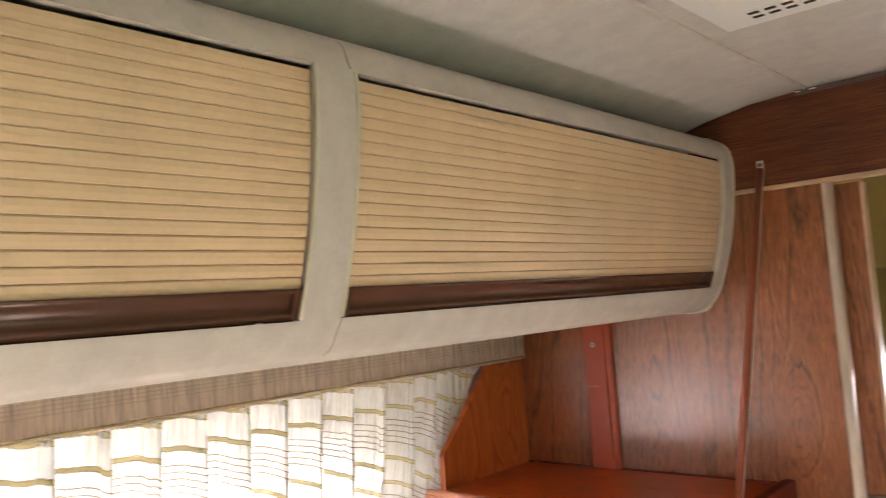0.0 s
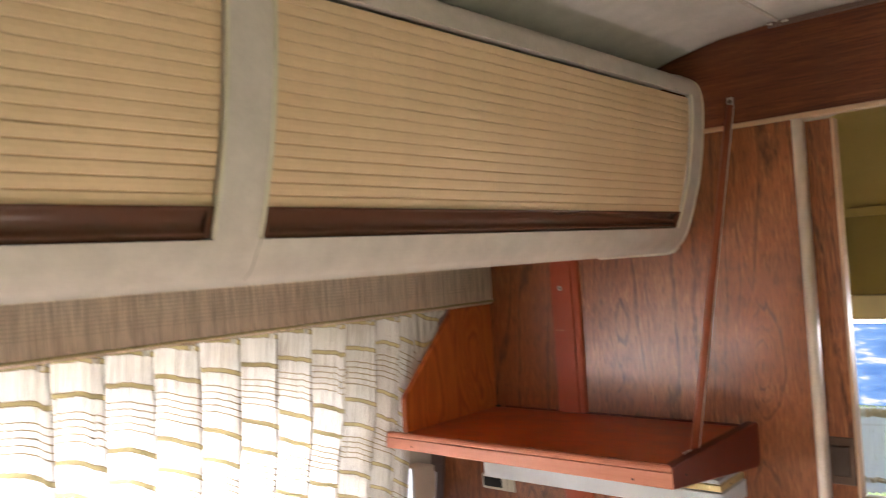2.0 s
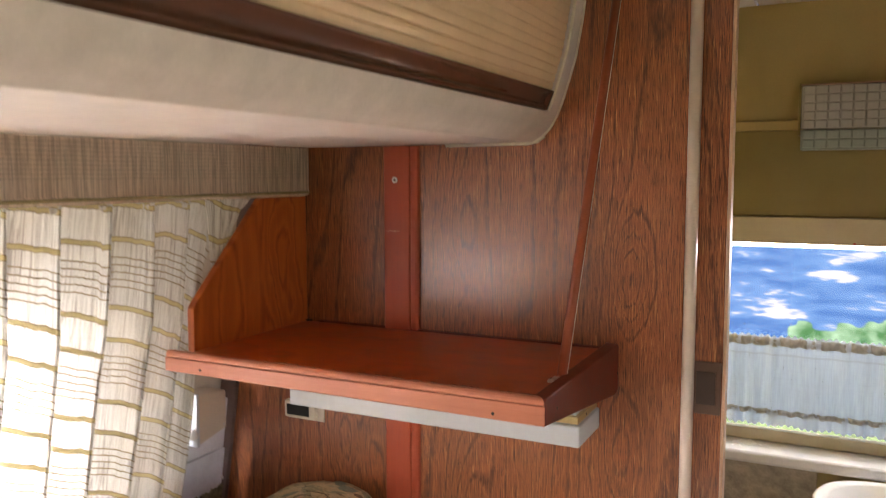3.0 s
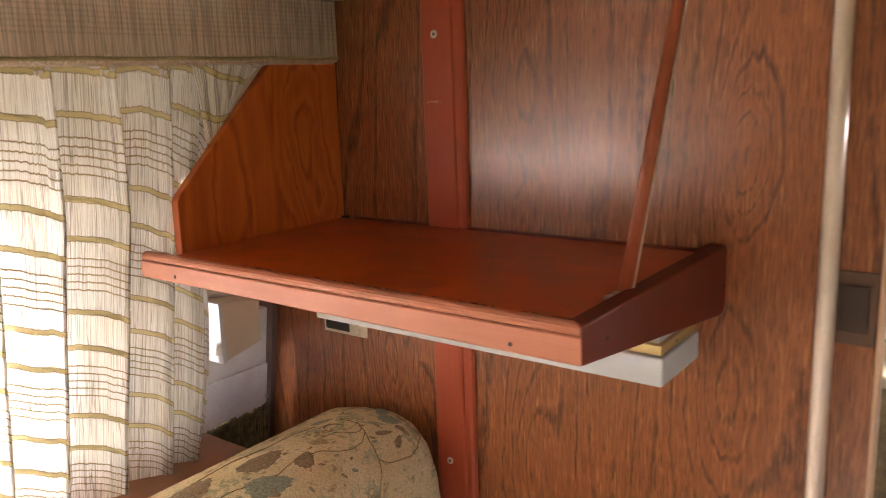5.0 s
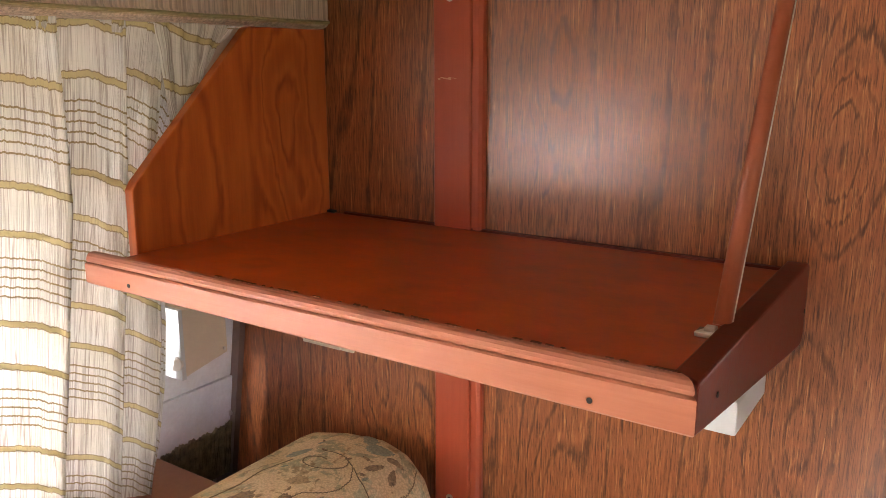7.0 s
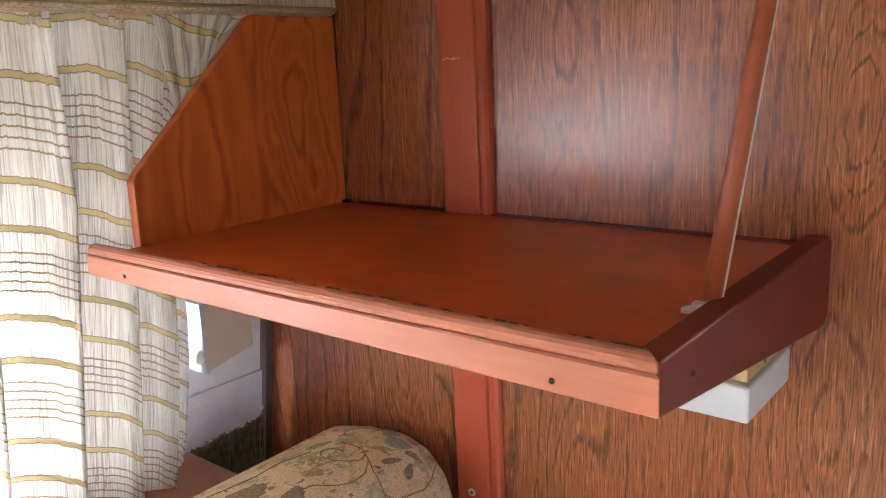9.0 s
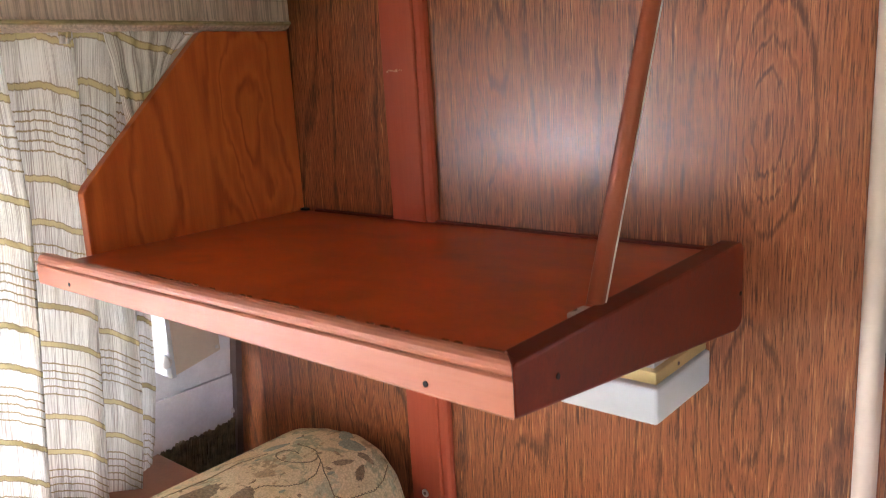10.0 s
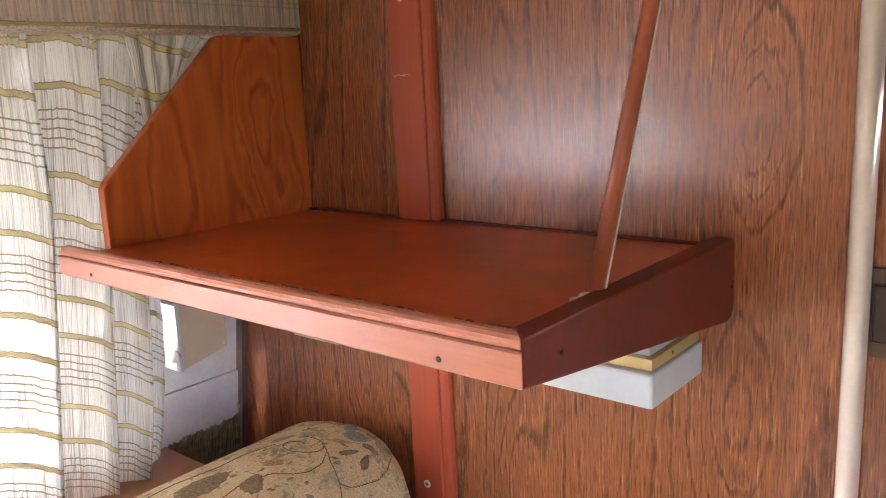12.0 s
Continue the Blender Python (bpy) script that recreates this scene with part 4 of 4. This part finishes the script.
def stem(spots, radius=0.0008):
    """A stitched line through the spots, smoothed, lying on the cloth."""
    t = np.linspace(0, len(spots) - 1, 12 * len(spots))
    xs_, ys_ = [np.interp(t, range(len(spots)), [p[i] for p in spots]) for i in (0, 1)]
    for _ in range(4):
        xs_[1:-1], ys_[1:-1] = [(a[:-2] + a[1:-1] + a[2:]) / 3 for a in (xs_, ys_)]
    part("embroidered_stem", tube([on_cushion(x + 0.0007 * math.sin(i * 2.1), y, 0.0003) for i, (x, y) in enumerate(zip(xs_, ys_))], radius, 6), stem_thread, back_c, "dark olive stitched stem")


def leaf_patch(x, y, long, wide, turn, thread):
    """A stitched leaf with a toothed outline."""
    ca, sa = math.cos(turn), math.sin(turn)
    bm = bmesh.new()
    rings = []
    for r, lift in ((1.0, 0.0002), (0.80, 0.0010), (0.4, 0.0014)):
        ring = []
        for i in range(28):
            a = 2 * math.pi * i / 28
            k = r * (1 + 0.16 * noise.noise((x * 90 + math.cos(a) * 2, y * 90, math.sin(a) * 2)) + (0.07 if i % 2 else -0.07) * r)
            px, py = long * k * math.cos(a), wide * k * math.sin(a) * (1 - 0.35 * math.cos(a))
            ring.append(bm.verts.new(on_cushion(x + px * ca - py * sa, y + px * sa + py * ca, lift)))
        rings.append(ring)
    for r, q in zip(rings, rings[1:]):
        for i in range(28):
            bm.faces.new((r[i], r[(i + 1) % 28], q[(i + 1) % 28], q[i]))
    bm.faces.new(rings[-1])
    part("embroidered_leaf", bm, thread, back_c, "stitched leaf")


stem([(0.060 + (0.010 + 0.0055 * a) * math.cos(a + 0.6), -0.140 + (0.006 + 0.0030 * a) * math.sin(a + 0.6)) for a in np.linspace(0.5, 7.6, 22)])
stem([(0.088, -0.122), (0.108, -0.131), (0.124, -0.155), (0.126, -0.180), (0.118, -0.198), (0.099, -0.219)])
stem([(0.110, -0.132), (0.128, -0.144), (0.145, -0.151), (0.157, -0.156), (0.166, -0.144), (0.169, -0.120), (0.171, -0.095), (0.168, -0.076), (0.158, -0.055)])
stem([(0.157, -0.156), (0.170, -0.165), (0.178, -0.180)])
stem([(0.020, -0.150), (0.000, -0.190), (0.006, -0.240), (-0.010, -0.300), (0.004, -0.380)])
stem([(0.099, -0.219), (0.090, -0.260), (0.105, -0.320), (0.085, -0.380), (0.100, -0.450)])
rng = random.Random(21)
for x, y, a, b, turn, thread in ((0.045, -0.285, 0.042, 0.024, 1.7, leaf_thread), (0.098, -0.250, 0.022, 0.014, 2.2, leaf_thread), (0.012, -0.128, 0.018, 0.010, 0.9, green_thread), (0.075, -0.195, 0.013, 0.012, 0.2, plain("sand_embroidery", (0.40, 0.29, 0.15), 0.95, vary=0.4, scale=300)), (0.109, -0.075, 0.020, 0.011, 0.4, green_thread), (0.080, -0.060, 0.016, 0.009, 2.6, green_thread), (0.128, -0.110, 0.014, 0.006, 1.1, leaf_thread), (0.138, -0.078, 0.013, 0.005, 0.3, leaf_thread), (0.150, -0.100, 0.012, 0.005, 2.0, leaf_thread), (0.110, -0.330, 0.036, 0.022, 1.2, green_thread), (0.030, -0.400, 0.046, 0.026, 1.9, leaf_thread)):
    leaf_patch(x, y, a, b, turn, thread)
for i in range(26):
    leaf_patch(rng.uniform(0.0, 0.16), rng.uniform(-0.40, -0.07), rng.uniform(0.003, 0.006), rng.uniform(0.0018, 0.003), rng.uniform(0, 3.1), leaf_thread if i % 3 else green_thread)


# ---- washroom beyond the doorway ----
Y2 = 1.20
bm = bmesh.new()
for a in ((0.40, 1.85, Y2, Y2 + 0.04, 0.0, 0.675), (0.40, 1.85, Y2, Y2 + 0.04, 1.250, 1.942), (0.40, 0.46, Y2, Y2 + 0.04, 0.675, 1.250), (1.55, 1.85, Y2, Y2 + 0.04, 0.675, 1.250)):
    add_box(bm, *a)
solid("wall_north", bm, olive_panel, "olive-brown washroom end wall with window")
solid("wall_washroom_west", box(0.36, 0.40, 0.06, Y2 + 0.04, 0.0, 1.87), olive_panel, "olive-brown washroom side wall")
gloss = thing("mirror_panel", (1.0, Y2, 1.33), "dark olive glossy panel under the lamp", "panel", kind="structure")
part("panel", box(0.405, 1.55, Y2 - 0.008, Y2 - 0.001, 1.328, 1.577, bevel=0.001), olive_gloss, gloss)
part("rail", box(0.405, 1.55, Y2 - 0.016, Y2 - 0.001, 1.578, 1.606, bevel=0.002), olive_panel, gloss)
lamp = thing("wall_lamp", (1.0, Y2 - 0.03, 1.51), "rectangular wall lamp with prismatic frosted cover, switched off", "lamp")
part("cover", box(0.850, 1.24, Y2 - 0.060, Y2 - 0.017, 1.578, 1.698, bevel=0.006), diffuser_m, lamp)
# The lower part repeats the cover's cells, duller and greener.
part("lower_part", box(0.850, 1.24, Y2 - 0.052, Y2 - 0.017, 1.518, 1.576, bevel=0.004), plain("dull_green_lower_part", (0.30, 0.34, 0.29), 0.3), lamp, "dull greenish lower part")
part("end_cap", box(0.8435, 0.8490, Y2 - 0.062, Y2 - 0.017, 1.560, 1.705, bevel=0.001), olive_gloss, lamp)
part("top_cap", box(0.8435, 1.245, Y2 - 0.062, Y2 - 0.017, 1.6990, 1.703, bevel=0.001), tan_trim, lamp)
cell = mesh_of("prism_cell", box(-0.0150, 0.0150, -0.003, 0.003, -0.0113, 0.0113, bevel=0.0028), diffuser_m)
dull_cell = mesh_of("prism_cell", box(-0.0150, 0.0150, -0.003, 0.003, -0.0115, 0.0115, bevel=0.0028), plain("dull_green_prism_cell", (0.36, 0.41, 0.36), 0.3))
for row in range(7):
    for i in range(12):
        c = new("prism_cell", cell if row < 5 else dull_cell)
        c.parent = lamp
        c.matrix_parent_inverse = lamp.matrix_basis.inverted()
        z = 1.686 - 0.0238 * row if row < 5 else 1.562 - 0.0260 * (row - 5)
        c.matrix_basis = Matrix.Translation((0.871 + 0.0315 * i, Y2 - (0.061 if row < 5 else 0.053), z))
win2 = thing("window_2", (1.0, Y2, 0.68), "washroom window with cream frame and half net curtain", "window", kind="structure")
part("top_frame", box(0.405, 1.60, Y2 - 0.022, Y2 - 0.001, 1.248, 1.326, bevel=0.003), cream_frame, win2)
part("lower_frame", box(0.405, 1.60, Y2 - 0.030, Y2 - 0.001, 0.652, 0.688, bevel=0.003), cream_frame, win2)
part("catch", disc((1.000, Y2 - 0.023, 1.253), (0, 1, 0), 0.004, 0.004, 10), plain("red_plastic", (0.6, 0.05, 0.03), 0.4), win2, "small red catch")
pane2 = part("pane", box(0.46, 1.55, Y2 + 0.018, Y2 + 0.022, 0.675, 1.250), glass, win2)
pane2.visible_shadow = False
net = thing("net_curtain", (1.0, Y2 - 0.02, 0.70), "white half-height net curtain with frilled edges", "curtain")


def net_rows(z0, z1, amp, n=7):
    rows = []
    for k in range(n):
        z = z0 + (z1 - z0) * k / (n - 1)
        rows.append([(0.41 + 1.14 * i / 300, Y2 - 0.020 + amp * math.sin(i * 0.33 + 2.2 * math.sin(i * 0.075)) + 0.003 * noise.noise((i * 0.2, z * 9, 0)), z + (0.004 * math.sin(i * 1.3) if k in (0, n - 1) else 0)) for i in range(301)])
    return rows


part("cloth", sheet(net_rows(0.745, 0.950, 0.005)), net_cloth, net, smooth=True)
part("top_frill", sheet(net_rows(0.950, 0.972, 0.009, 3)), net_cloth, net, smooth=True)
part("lower_frill", sheet(net_rows(0.700, 0.745, 0.010, 4)), net_cloth, net, smooth=True)
heading = plain("grey_net_heading", (0.56, 0.57, 0.53), 0.9, vary=0.15, scale=60)
for z, high in ((0.955, 0.013), (0.742, 0.008)):
    rows = []
    for k in range(5):
        rows.append([(0.41 + 1.14 * i / 300, Y2 - 0.0255 + 0.004 * math.sin(i * 0.9) + 0.002 * math.sin(k * 1.6), z + high * (k / 2 - 1) + 0.002 * math.sin(i * 0.53)) for i in range(301)])
    part("gathered_heading", sheet(rows), heading, net, "grey gathered heading tape", smooth=True)
solid("splash_board", box(0.405, 0.93, 1.10, Y2 - 0.002, 0.25, 0.612, bevel=0.002), tile_board, "mottled beige washroom board below the sill")
basin = thing("wash_basin", (1.1, 0.85, 0.6), "white moulded wash basin unit under the window", "basin")
part("ledge", box(0.405, 1.60, 1.06, Y2 - 0.002, 0.614, 0.650, bevel=0.010, segments=3), white_basin_m, basin)
bm = bmesh.new()
rows = []
for r, z in ((1.03, 0.52), (1.03, 0.606), (1.0, 0.616), (0.96, 0.618), (0.90, 0.610), (0.80, 0.54), (0.62, 0.49), (0.25, 0.475), (0.0, 0.475)):
    rows.append([(1.22 + 0.29 * r * math.copysign(abs(math.cos(a)) ** 0.6, math.cos(a)), 0.84 + 0.22 * r * math.copysign(abs(math.sin(a)) ** 0.6, math.sin(a)), z) for a in np.linspace(0, 2 * math.pi, 41)])
part("bowl", sheet(rows, bm), white_basin_m, basin, smooth=True)
part("cabinet", box(0.96, 1.48, 0.64, 1.05, 0.0, 0.470), cream_block, basin)
solid("backdrop_garden", sheet([[(x, 9.0, z) for x in (-8.0, 12.0)] for z in (-0.54, 2.2)]), distance_m, "bright blurred garden and sky far outside", kind="structure")

# ---- roof vent ----
vent_white = plain("white_vent_plastic", (0.82, 0.82, 0.82), 0.4, vary=0.03)
vent = thing("roof_vent", (0.93, -0.55, 1.942), "white plastic ceiling vent with slotted cover", "vent")
part("rim", box(0.765, 1.10, -0.86, -0.525, 1.930, 1.9442, bevel=0.006, segments=3), vent_white, vent)
part("inner_cover", box(0.797, 1.07, -0.83, -0.557, 1.923, 1.9305, bevel=0.004), vent_white, vent)
for i in range(10):
    for k in range(2):
        part("slot", box(0.825 + 0.022 * i, 0.839 + 0.022 * i, -0.590 - 0.020 * k, -0.584 - 0.020 * k, 1.9215, 1.9232), black_gap, vent)
flake = plain("white_filler", (0.75, 0.74, 0.72), 0.7)
for x, w in ((0.700, 0.010), (0.727, 0.013)):
    tagged(new("filler_flake", mesh_of("filler_flake", box(x, x + w, -0.0100, -0.0085, 1.9355, 1.9385, bevel=0.0005), flake)), "small white filler flake at the ceiling joint", "filler", "filler flakes")
